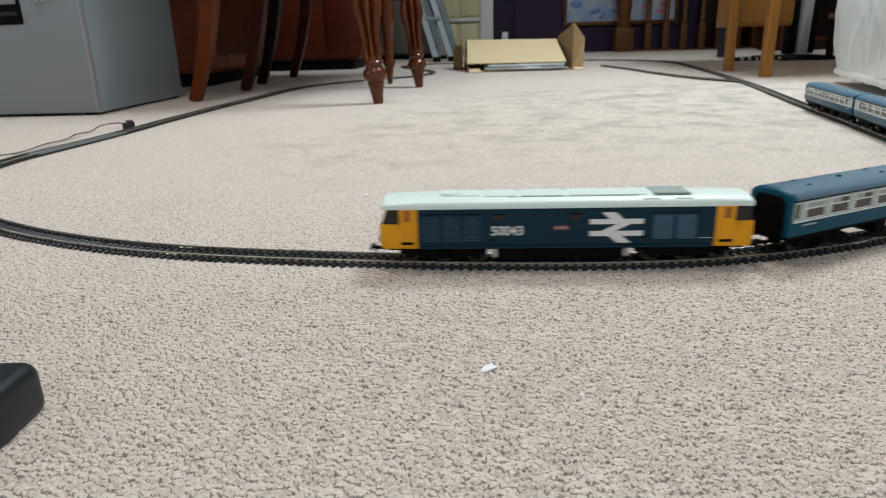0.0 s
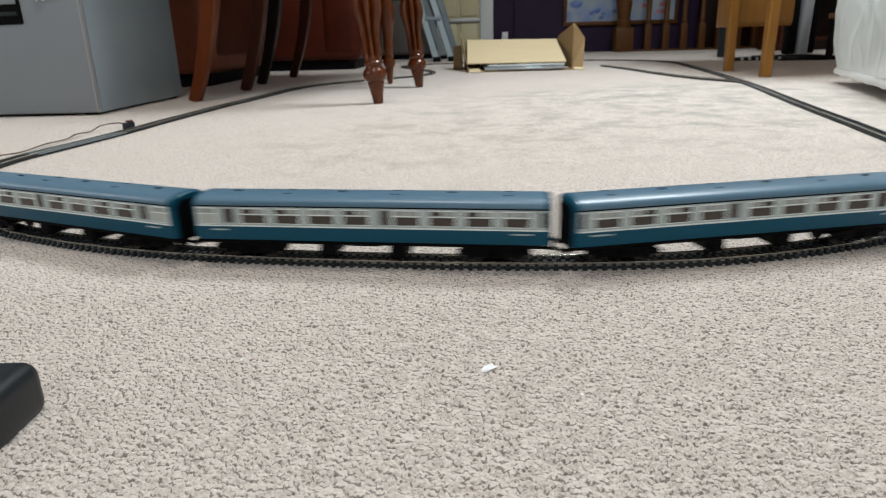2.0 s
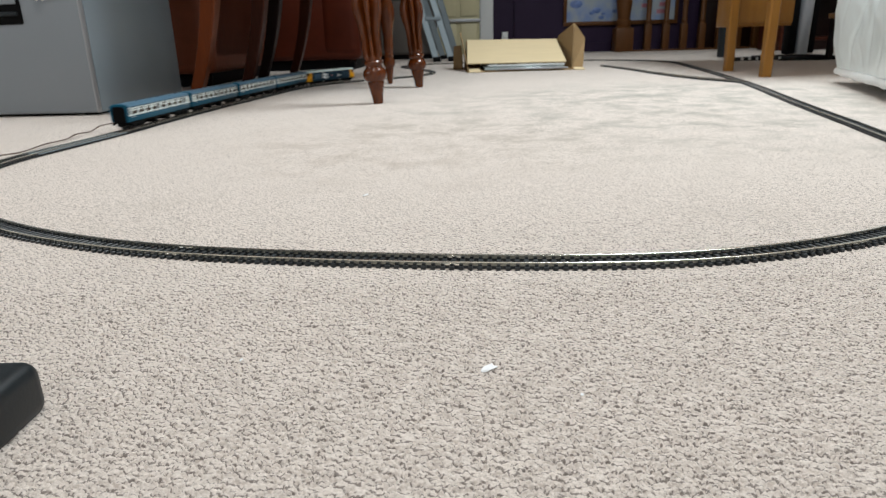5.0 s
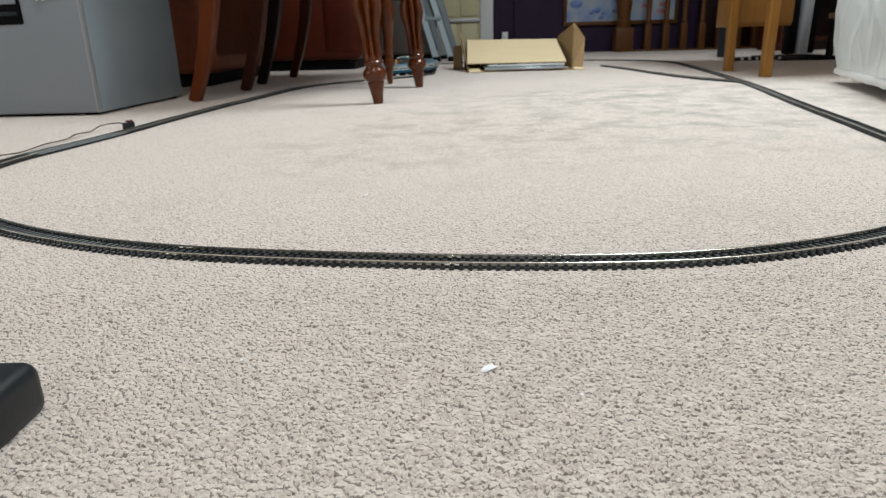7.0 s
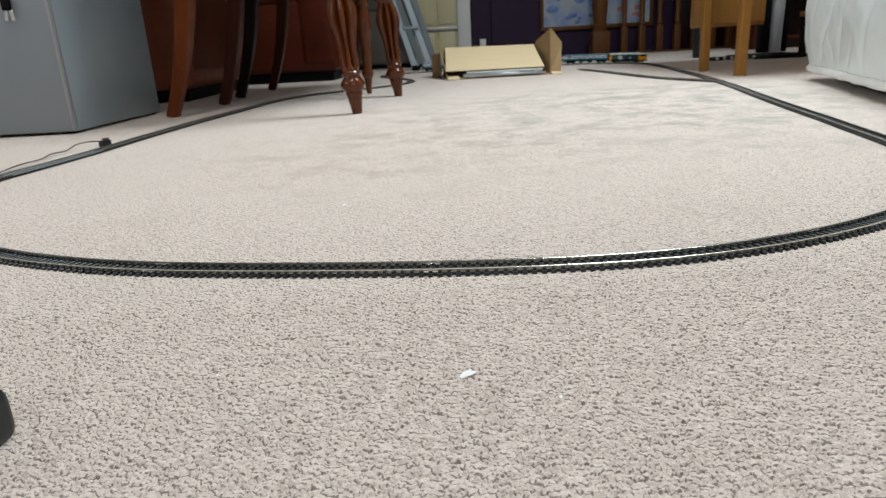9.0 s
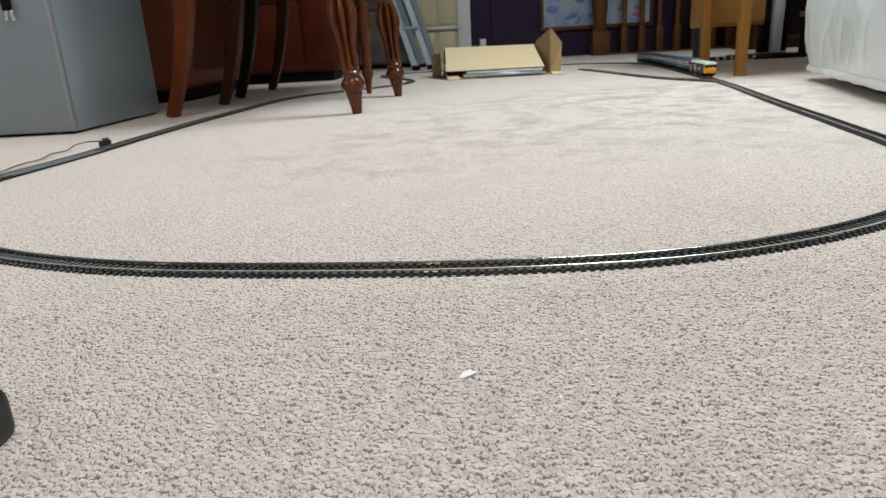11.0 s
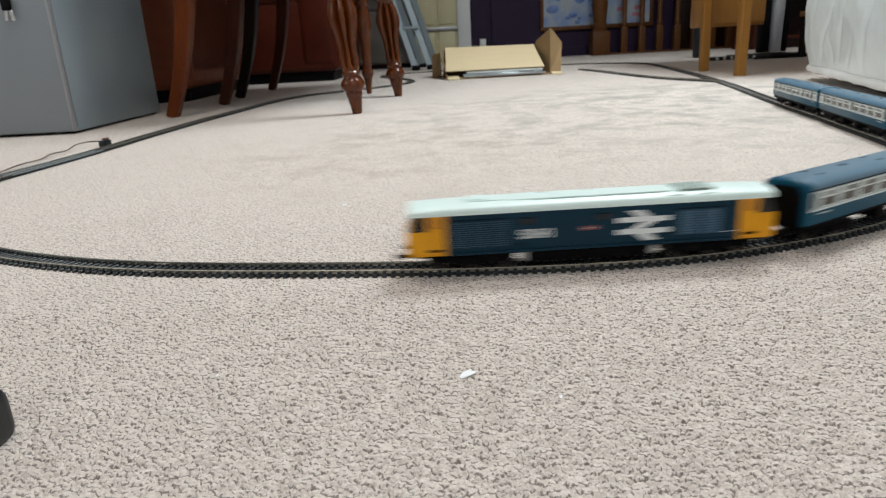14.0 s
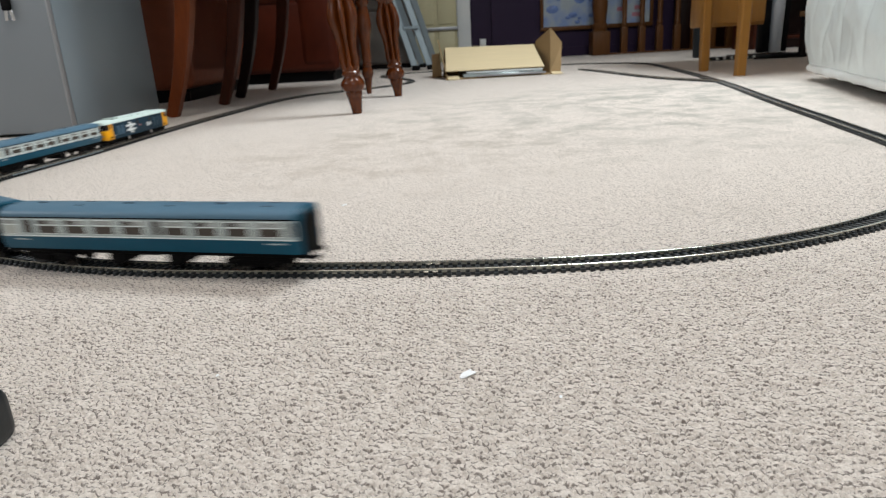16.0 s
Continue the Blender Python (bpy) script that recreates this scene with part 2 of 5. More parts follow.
RAIL_STEEL = material("nickel_rail", (0.80, 0.79, 0.72), rough=0.22, metal=0.95, vary=0.12, scale=80, big=0.3, big_scale=6, speck=(0.3, 0.28, 0.23))
SLEEPER = material("black_sleeper_plastic", (0.021, 0.026, 0.029), spec=0.5, rough=0.42, vary=0.3, scale=200, random_vary=0.3)
# darker rail metal, shade below the rail head put into its colour
RAIL_SIDE = material("shaded_rail_side", (0.42, 0.41, 0.36), rough=0.38, metal=0.9, vary=0.2, scale=80, big=0.3, big_scale=6)
TRACK_FLOOR = material("clip_steel", (0.34, 0.43, 0.48), rough=0.3, metal=0.5, vary=0.1, scale=80)

# ---- building helpers ----


def mesh_object(name, bm, mat, smooth=False):
    me = bpy.data.meshes.new(name)
    bmesh.ops.recalc_face_normals(bm, faces=bm.faces)
    bm.to_mesh(me)
    bm.free()
    me.materials.append(mat)
    if smooth:
        me.shade_smooth()
        me.set_sharp_from_angle(angle=radians(38))
    return new(name, me)


def part(name, bm, mat, parent, label="", smooth=True):
    ob = mesh_object(name, bm, mat, smooth)
    ob.parent = parent
    return tagged(ob, label)


def thing(name, m, label, category, group="", kind=""):
    ob = new(name)
    ob.matrix_world = m
    ob.empty_display_size = 0.05
    return tagged(ob, label, category, group, kind)


def box(bm, x0, x1, y0, y1, z0, z1, bevel=0.0, segments=2, m=None):
    """A bevelled block added to bm."""
    tmp = bmesh.new()
    bmesh.ops.create_cube(tmp, size=1)
    for v in tmp.verts:
        v.co = Vector(((x0 + x1) / 2 + v.co.x * (x1 - x0), (y0 + y1) / 2 + v.co.y * (y1 - y0), (z0 + z1) / 2 + v.co.z * (z1 - z0)))
    if bevel:
        bmesh.ops.bevel(tmp, geom=tmp.edges[:], offset=bevel, segments=segments, affect="EDGES", profile=0.5)
    if m is not None:
        bmesh.ops.transform(tmp, matrix=m, verts=tmp.verts)
    me = bpy.data.meshes.new("tmp")
    tmp.to_mesh(me)
    tmp.free()
    bm.from_mesh(me)
    bpy.data.meshes.remove(me)
    return bm


def block(x0, x1, y0, y1, z0, z1, bevel=0.0, segments=2, m=None):
    return box(bmesh.new(), x0, x1, y0, y1, z0, z1, bevel, segments, m)


def lathe(bm, profile, segments=20, lobes=0, lobe_range=(0, 0), depth=0.0, m=None):
    """Turned shape about z from (radius, z) pairs, with carved lobes between two heights."""
    m = m or Matrix()
    rings = []
    for r, z in profile:
        ring = []
        for k in range(segments):
            a = 2 * math.pi * k / segments
            rr = r
            if lobes and lobe_range[0] <= z <= lobe_range[1]:
                fade = min(1, (z - lobe_range[0]) / 0.012, (lobe_range[1] - z) / 0.012)
                rr = r * (1 - depth * fade * (1 - abs(math.cos(a * lobes / 2))))
            ring.append(bm.verts.new(m @ Vector((rr * math.cos(a), rr * math.sin(a), z))))
        rings.append(ring)
    for a, b in zip(rings, rings[1:]):
        for k in range(segments):
            bm.faces.new((a[k], a[(k + 1) % segments], b[(k + 1) % segments], b[k]))
    bm.faces.new(rings[0][::-1])
    bm.faces.new(rings[-1])
    return bm


def sweep(bm, points, section):
    """A closed section [(u, v)...] carried along points; section may be a function of 0..1."""
    pts = [Vector(p) for p in points]
    rings = []
    for i, p in enumerate(pts):
        d = (pts[min(i + 1, len(pts) - 1)] - pts[max(i - 1, 0)]).normalized()
        ref = Vector((0, 0, 1)) if abs(d.z) < 0.85 else Vector((0, 1, 0))
        u = d.cross(ref).normalized()
        w = u.cross(d).normalized()
        sec = section(i / (len(pts) - 1)) if callable(section) else section
        rings.append([bm.verts.new(p + u * a + w * b) for a, b in sec])
    n = len(rings[0])
    for a, b in zip(rings, rings[1:]):
        for k in range(n):
            bm.faces.new((a[k], a[(k + 1) % n], b[(k + 1) % n], b[k]))
    bm.faces.new(rings[0][::-1])
    bm.faces.new(rings[-1])
    return bm


def circle(r, n=8):
    return [(r * math.cos(2 * math.pi * k / n), r * math.sin(2 * math.pi * k / n)) for k in range(n)]


def rounded(w, d, r=0.004):
    a, b = w / 2, d / 2
    return [(a - r, -b), (a, -b + r), (a, b - r), (a - r, b), (-a + r, b), (-a, b - r), (-a, -b + r), (-a + r, -b)]


def prism(bm, outline, axis_from, axis_to, axis="x"):
    """An outline of pairs pulled along an axis. For x: pairs are (y, z); for y: (x, z); for z: (x, y)."""
    put = {"x": lambda a, b, c: (c, a, b), "y": lambda a, b, c: (a, c, b), "z": lambda a, b, c: (a, b, c)}[axis]
    lo = [bm.verts.new(put(a, b, axis_from)) for a, b in outline]
    hi = [bm.verts.new(put(a, b, axis_to)) for a, b in outline]
    n = len(outline)
    for k in range(n):
        bm.faces.new((lo[k], lo[(k + 1) % n], hi[(k + 1) % n], hi[k]))
    bm.faces.new(lo[::-1])
    bm.faces.new(hi)
    return bm


def cylinder(bm, p0, p1, r, n=10):
    return sweep(bm, [p0, p1], circle(r, n))


def loft(bm, rings):
    """Skin between closed rings of equal length, capped."""
    vs = [[bm.verts.new(p) for p in ring] for ring in rings]
    n = len(vs[0])
    for a, b in zip(vs, vs[1:]):
        for k in range(n):
            bm.faces.new((a[k], a[(k + 1) % n], b[(k + 1) % n], b[k]))
    bm.faces.new(vs[0][::-1])
    bm.faces.new(vs[-1])
    return bm


# ---- the way of the track ----
WAY = [(.347, .482), (.258, .451), (.211, .441), (.168, .436), (.128, .436), (.087, .439), (.047, .442), (.006, .447),
       (-.035, .453), (-.122, .468), (-.216, .488), (-.269, .506), (-.334, .535), (-.413, .581), (-.505, .658), (-.575, .751),
       (-.615, .85), (-.628, .935), (-.61, 1.06), (-.592, 1.19), (-.576, 1.40), (-.545, 1.706), (-.52, 1.867), (-.498, 2.045),
       (-.465, 2.25), (-.4, 2.41), (-.3, 2.52), (-.19, 2.61), (-.085, 2.73), (-.02, 2.92), (-.055, 3.15), (-.125, 3.34),
       (-.18, 3.5), (-.18, 3.65), (-.1, 3.78), (.05, 3.83), (.45, 3.84), (.82, 3.77), (1.04, 3.6), (1.14, 3.38),
       (1.13, 3.15), (1.013, 2.5), (.936, 2.12), (.867, 1.81), (.776, 1.46), (.719, 1.23), (.682, 1.07), (.65, .95), (.63, .86),
       (.595, .75), (.532, .630), (.446, .539)]
RAIL_TOP = 0.0062


def resample(P, step):
    Q = np.vstack([P, P[:1]])
    s = np.r_[0, np.cumsum(np.hypot(*np.diff(Q, axis=0).T))]
    g = np.linspace(0, s[-1], int(s[-1] / step), endpoint=False)
    return np.c_[np.interp(g, s, Q[:, 0]), np.interp(g, s, Q[:, 1])], s[-1]


def smooth_loop(C):
    C, P = np.array(C), []
    N = len(C)
    for i in range(N):
        a, b, c, d = C[i - 1], C[i], C[(i + 1) % N], C[(i + 2) % N]
        for u in np.arange(60) / 60:
            P.append(.5 * (2 * b + (c - a) * u + (2 * a - 5 * b + 4 * c - d) * u * u + (3 * b - a - 3 * c + d) * u ** 3))
    P, _ = resample(np.array(P), 0.005)
    k = np.exp(-.5 * (np.arange(-30, 31) / 10) ** 2)
    k /= k.sum()
    P = np.array([np.convolve(np.r_[P[-30:, j], P[:, j], P[:30, j]], k, "valid") for j in (0, 1)]).T
    return resample(P, 0.005)


LOOP, LAP = smooth_loop(WAY)


def on_track(s):
    """The place on the loop's middle line, s metres on."""
    q = (s % LAP) / LAP * len(LOOP)
    i = int(q) % len(LOOP)
    a, b = LOOP[i], LOOP[(i + 1) % len(LOOP)]
    return Vector((*(a + (b - a) * (q - int(q))), 0))


def heading(s):
    d = on_track(s + 0.004) - on_track(s - 0.004)
    return math.atan2(d.y, d.x)

# ---- the room ----
FLOOR = -0.0004
ROOM = (-2.4, 3.0, -1.8, 5.35, 2.4)


def room():
    x0, x1, y0, y1, h = ROOM
    t = 0.12
    # the carpet, with a shallow bed for the deep pile round the near curve
    bm = bmesh.new()
    box(bm, x0 - t, x1 + t, y0 - t, y1 + t, -0.15, -0.012)
    for a, b, c, d in ((x0 - t, x1 + t, y0 - t, 0.151), (x0 - t, -0.329, 0.151, 0.4045), (0.329, x1 + t, 0.151, 0.4045), (x0 - t, -0.569, 0.4045, 0.70), (0.569, x1 + t, 0.4045, 0.70), (x0 - t, x1 + t, 0.70, y1 + t)):
        box(bm, a, b, c, d, -0.0121, FLOOR)
    tagged(mesh_object("floor", bm, CARPET), "beige twist-pile carpet, worn and lightly stained", "floor", kind="structure")
    # west wall, its opening invented for the fill lamp
    bm = bmesh.new()
    box(bm, x0 - t, x0, y0, -0.2, -0.0034, h)
    box(bm, x0 - t, x0, 1.3, y1, -0.0034, h)
    box(bm, x0 - t, x0, -0.2, 1.3, -0.0034, 0.88)
    box(bm, x0 - t, x0, -0.2, 1.3, 2.03, h)
    tagged(mesh_object("wall_west", bm, WALL_PAINT), "pale painted plaster wall", "wall", kind="structure")
    tagged(mesh_object("wall_east", block(x1, x1 + t, y0, y1, -0.0034, h), WALL_PAINT), "pale painted plaster wall", "wall", kind="structure")
    # north wall: doorway with a cream panelled door, then the purple part
    bm = bmesh.new()
    box(bm, x0 - t, 0.0, y1, y1 + t, -0.0034, h)
    box(bm, 0.0, 0.36, y1, y1 + t, 2.03, h)
    tagged(mesh_object("wall_north_left", bm, GREY_FABRIC), "dull beige painted wall", "wall", kind="structure")
    bm = bmesh.new()
    box(bm, 0.36, 0.60, y1, y1 + t, -0.0034, h)
    box(bm, 0.60, x1 + t, y1 - 0.03, y1 + t, -0.0034, h)
    tagged(mesh_object("wall_north", bm, PURPLE), "dark purple painted wall with a shallow step", "wall", kind="structure")
    # south wall with an invented opening for the fill lamp behind the camera
    bm = bmesh.new()
    box(bm, x0 - t, -0.5, y0 - t, y0, -0.0034, h)
    box(bm, 1.3, x1 + t, y0 - t, y0, -0.0034, h)
    box(bm, -0.5, 1.3, y0 - t, y0, -0.0034, 0.9)
    box(bm, -0.5, 1.3, y0 - t, y0, 2.05, h)
    tagged(mesh_object("wall_south", bm, WALL_PAINT), "pale painted wall with an opening for the fill lamp", "wall", kind="structure")
    tagged(mesh_object("ceiling", block(x0 - t, x1 + t, y0 - t, y1 + t, h + 0.001, h + 0.1), CEILING_PAINT), "white painted ceiling", "ceiling", kind="structure")
    # door frame and door
    bm = bmesh.new()
    box(bm, 0.335, 0.435, y1 - 0.05, y1 - 0.002, -0.003, 2.08, 0.006)
    box(bm, -0.09, 0.0, y1 - 0.05, y1 - 0.002, -0.003, 2.08, 0.006)
    tagged(mesh_object("trim_door", bm, WHITE_PAINT, True), "white gloss door frame", "trim", kind="structure")
    door = thing("door_1", pose(0, y1, 0), "cream painted panelled door with a metal strip", "door", kind="structure")
    part("door_leaf", block(0.002, 0.333, -0.02, 0.03, 0.005, 2.02, 0.003), CREAM, door)
    for a, b, c, d in ((0.03, 0.15, 0.03, 0.235), (0.185, 0.31, 0.03, 0.235), (0.03, 0.15, 0.29, 0.9), (0.185, 0.31, 0.29, 0.9)):
        part("door_panel", block(a, b, -0.032, -0.02, c, d, 0.005), CREAM, door)
    part("metal_strip", block(0.0, 0.34, -0.05, -0.02, 0.245, 0.268, 0.004), SILVER, door, "pale metal kick strip")
    # skirting along the purple wall
    tagged(mesh_object("baseboard", block(0.602, x1, y1 - 0.045, y1 - 0.0305, -0.003, 0.07, 0.004), PURPLE), "purple painted baseboard", "baseboard", kind="structure")


LATTICE = np.random.default_rng(4).random((12, 512, 512))


def field(X, Y, cell, channel):
    """Smooth value noise over the floor, the same wherever it is asked for."""
    gx, gy = X / cell + 200, Y / cell + 200
    ix, iy = np.floor(gx).astype(int), np.floor(gy).astype(int)
    fx, fy = gx - ix, gy - iy
    fx, fy = fx * fx * (3 - 2 * fx), fy * fy * (3 - 2 * fy)
    g = LATTICE[channel]
    ix0, iy0, ix1, iy1 = ix % 512, iy % 512, (ix + 1) % 512, (iy + 1) % 512
    return (g[iy0, ix0] * (1 - fx) + g[iy0, ix1] * fx) * (1 - fy) + (g[iy1, ix0] * (1 - fx) + g[iy1, ix1] * fx) * fy


def carpet_pile(x0, x1, y0, y1, step, row):
    """Tufted pile over a stretch of carpet round the near curve of the track."""
    x, y = np.arange(x0, x1 + step, step), np.arange(y0, y1 + row, row)
    X, Y = np.meshgrid(x, y)
    # twisted tufts: rounded cells, some with open gaps between them
    cell = 0.0029
    gx = X / cell + 0.8 * (field(X, Y, 0.0027, 0) - 0.5)
    gy = Y / cell + 0.8 * (field(X, Y, 0.0027, 1) - 0.5)
    ix, iy = np.floor(gx).astype(int), np.floor(gy).astype(int)
    near = np.full(X.shape, 9.0)
    second = np.full(X.shape, 9.0)
    height = np.zeros(X.shape)
    for dy in (-1, 0, 1):
        for dx in (-1, 0, 1):
            jx, jy = (ix + dx) % 512, (iy + dy) % 512
            d = np.hypot(ix + dx + LATTICE[2][jy, jx] - gx, iy + dy + LATTICE[3][jy, jx] - gy)
            closer = d < near
            second = np.where(closer, near, np.minimum(second, d))
            height = np.where(closer, LATTICE[9][jy, jx], height)
            near = np.where(closer, d, near)
    opened = np.clip((field(X, Y, 0.0034, 6) - 0.30) * 4, 0, 1)
    dome = np.clip((second - near) / 0.42, 0, 1) ** 0.7
    Z = 0.0017 * (1 - (1 - dome) * (0.25 + 0.75 * opened)) + 0.0005 * height + 0.0003 * field(X, Y, 0.0009, 5) + 0.0005 * field(X, Y, 0.012, 4) - 0.0012
    fade = np.clip((0.565 - np.abs(X)) / 0.06, 0, 1) * np.clip((0.795 - Y) / 0.36, 0, 1)
    Z = FLOOR + 0.0004 + fade * (Z + 0.0008)
    # pressed down under the track
    order = (LOOP[:, 1] < 0.80)
    tx, ty = LOOP[order, 0], LOOP[order, 1]
    o = np.argsort(tx)
    way = np.interp(x, tx[o], ty[o])
    off = np.abs(Y - way) * np.cos(np.arctan(np.gradient(way, x)))
    Z = np.minimum(Z, 0.0012 + 0.002 * np.clip((off - 0.0132) / 0.010, 0, 1))
    ny, nx = X.shape
    me = bpy.data.meshes.new("carpet_pile")
    idx = np.arange(nx * ny).reshape(ny, nx)
    quads = np.stack([idx[:-1, :-1], idx[:-1, 1:], idx[1:, 1:], idx[1:, :-1]], -1).reshape(-1, 4)
    me.vertices.add(nx * ny)
    me.vertices.foreach_set("co", np.stack([X, Y, Z], -1).astype(np.float32).ravel())
    me.loops.add(quads.size)
    me.loops.foreach_set("vertex_index", quads.astype(np.int32).ravel())
    me.polygons.add(len(quads))
    me.polygons.foreach_set("loop_start", np.arange(0, quads.size, 4, dtype=np.int32))
    me.update(calc_edges=True)
    me.shade_smooth()
    me.materials.append(CARPET)
    tagged(new("carpet_pile", me), "beige twisted carpet pile, gap shade put into its colour", "carpet", kind="stuff")


# ---- track ----


def rail_mesh(points, offset, closed=True):
    """A bullhead rail beside the middle line."""
    P = np.array(points)
    d = np.roll(P, -1, 0) - np.roll(P, 1, 0) if closed else np.gradient(P, axis=0)
    d /= np.hypot(*d.T)[:, None]
    nrm = np.c_[-d[:, 1], d[:, 0]]
    sec = [(-0.0011, 0.0034), (-0.0011, 0.0038), (-0.0004, 0.0042), (-0.0004, 0.0053), (-0.0009, 0.0056), (-0.0009, 0.0061), (-0.0006, RAIL_TOP),
           (0.0006, RAIL_TOP), (0.0009, 0.0061), (0.0009, 0.0056), (0.0004, 0.0053), (0.0004, 0.0042), (0.0011, 0.0038), (0.0011, 0.0034)]
    n, k = len(P), len(sec)
    verts = [(*(P[i] + nrm[i] * (offset + a)), b) for i in range(n) for a, b in sec]
    faces = [(i * k + j, i * k + (j + 1) % k, ((i + 1) % n) * k + (j + 1) % k, ((i + 1) % n) * k + j)
             for i in range(n if closed else n - 1) for j in range(k)]
    me = bpy.data.meshes.new("rail")
    me.from_pydata(verts, [], faces)
    me.materials.append(RAIL_STEEL)
    me.materials.append(RAIL_SIDE)
    # bright metal on the head, the shade-darkened colour on web and foot
    me.polygons.foreach_set("material_index", [0 if 4 <= f % k <= 8 else 1 for f in range(len(faces))])
    return me


def sleeper_mesh():
    bm = block(-0.0017, 0.0017, -0.0130, 0.0130, 0.0, 0.0036, 0.0004, 1)
    for side in (-1, 1):
        for o in (-0.0016, 0.0016):
            box(bm, -0.0013, 0.0013, side * 0.00825 + o - 0.0010, side * 0.00825 + o + 0.0010, 0.0035, 0.0049)
    me = bpy.data.meshes.new("sleeper")
    bm.to_mesh(me)
    bm.free()
    me.materials.append(SLEEPER)
    return me


def track():
    t = thing("model_railway_track", Matrix(), "model railway track, steel rails on black plastic sleepers, laid on carpet", "model track")
    for side in (-1, 1):
        ob = new("rail", rail_mesh(LOOP, side * 0.00825))
        ob.parent = t
    me = sleeper_mesh()
    count = int(LAP / 0.00665)
    rest_v, rest_f = [], []
    base = [tuple(v.co) for v in me.vertices]
    polys = [tuple(p.vertices) for p in me.polygons]
    made = 0
    jitter = random.Random(3)
    for i in range(count):
        s = i * LAP / count
        p, h = on_track(s), heading(s) + jitter.uniform(-0.02, 0.02)
        if p.y < 0.84 and made < 300:
            ob = new("sleeper", me)
            ob.parent = t
            ob.matrix_local = Matrix.Translation(p) @ Matrix.Rotation(h, 4, "Z")
            made += 1
        else:
            m = Matrix.Translation(p) @ Matrix.Rotation(h, 4, "Z")
            o = len(rest_v)
            rest_v += [tuple(m @ Vector(b)) for b in base]
            rest_f += [tuple(o + k for k in f) for f in polys]
    mr = bpy.data.meshes.new("distant_sleeper")
    mr.from_pydata(rest_v, [], rest_f)
    mr.materials.append(SLEEPER)
    ob = new("distant_sleeper", mr)
    ob.parent = t
    tagged(ob, "black plastic sleepers in a row", kind="stuff")
    # thin moulded strips that join the sleepers under the rails
    for side in (-1, 1):
        P = LOOP
        d = np.roll(P, -1, 0) - np.roll(P, 1, 0)
        d /= np.hypot(*d.T)[:, None]
        nrm = np.c_[-d[:, 1], d[:, 0]]
        n = len(P)
        verts = []
        for a, b in ((-0.0013, 0.0), (-0.0013, 0.0033), (0.0013, 0.0033), (0.0013, 0.0)):
            Q = P + nrm * (side * 0.00825 + a)
            verts += [(*q, b) for q in Q]
        faces = [(k * n + i, k * n + (i + 1) % n, (k + 1) * n + (i + 1) % n, (k + 1) * n + i) for k in range(3) for i in range(n)]
        w = bpy.data.meshes.new("sleeper_web")
        w.from_pydata(verts, [], faces)
        w.materials.append(SLEEPER)
        ob = new("sleeper_web", w)
        ob.parent = t
    # joining clips on the near curve
    for s in (0.347, 0.565, 0.04, 0.86):
        p, h = on_track(s), heading(s)
        m = Matrix.Translation(p) @ Matrix.Rotation(h, 4, "Z")
        for side in (-1, 1):
            part("rail_joiner", block(-0.007, 0.007, side * 0.00825 - 0.0015, side * 0.00825 + 0.0015, 0.0034, 0.0050, 0.0003, 1, m), RAIL_STEEL, t, "bright metal rail joiner")
    # powered section
    bm = bmesh.new()
    P = [on_track(s) for s in np.linspace(1.27, 1.50, 20)]
    sweep(bm, [p + Vector((0, 0, 0.0038)) for p in P], rounded(0.0250, 0.0012, 0.0003))
    part("power_rail_plate", bm, TRACK_FLOOR, t, "blue-grey metal plate between the rails")


def siding():
    t = thing("track_siding", Matrix(), "dead-end model railway siding branching off at the points", "model track")
    C = [Vector(p) for p in ((.912, 1.97, 0), (.885, 2.07, 0), (.852, 2.18, 0), (.826, 2.33, 0), (.808, 2.56, 0), (.795, 2.85, 0), (.767, 3.155, 0))]
    P = []
    for i in range(len(C) - 1):
        a, b, c, d = C[max(i - 1, 0)], C[i], C[i + 1], C[min(i + 2, len(C) - 1)]
        for k in range(30):
            u = k / 30
            P.append(.5 * (2 * b + (c - a) * u + (2 * a - 5 * b + 4 * c - d) * u * u + (3 * b - a - 3 * c + d) * u ** 3))
    Q = [(p.x, p.y) for p in P]
    for side in (-1, 1):
        ob = new("rail", rail_mesh(Q, side * 0.00825, False))
        ob.parent = t
    me = sleeper_mesh()
    run = 0.0
    for a, b in zip(P, P[1:]):
        run += (b - a).length
        if run > 0.007:
            run = 0
            ob = new("sleeper", me)
            ob.parent = t
            ob.matrix_local = Matrix.Translation(a + Vector((0, 0, -0.0004))) @ Matrix.Rotation(math.atan2((b - a).y, (b - a).x), 4, "Z")


# ---- the train ----


def body_ring(x, hw, z0, z1, top, inset=0.0, crown=10):
    """One cross-section of a vehicle's shell, a flat side and an arched roof."""
    ring = [(x, -hw + inset, z0), (x, -hw, (z0 + z1) / 2), (x, -hw + 0.0006, z1)]
    for k in range(1, crown):
        a = math.pi * k / crown
        ring.append((x, -(hw - 0.0006) * math.cos(a), z1 + (top - z1) * math.sin(a) ** 0.8))
    ring += [(x, hw - 0.0006, z1), (x, hw, (z0 + z1) / 2), (x, hw - inset, z0)]
    return ring


def roof_ring(x, hw, z1, top, crown=14, low=0.0012):
    ring = [(x, -hw, z1 - low)]
    for k in range(crown + 1):
        a = math.pi * k / crown
        ring.append((x, -hw * math.cos(a), z1 + (top - z1) * math.sin(a) ** 0.62))
    ring.append((x, hw, z1 - low))
    return ring


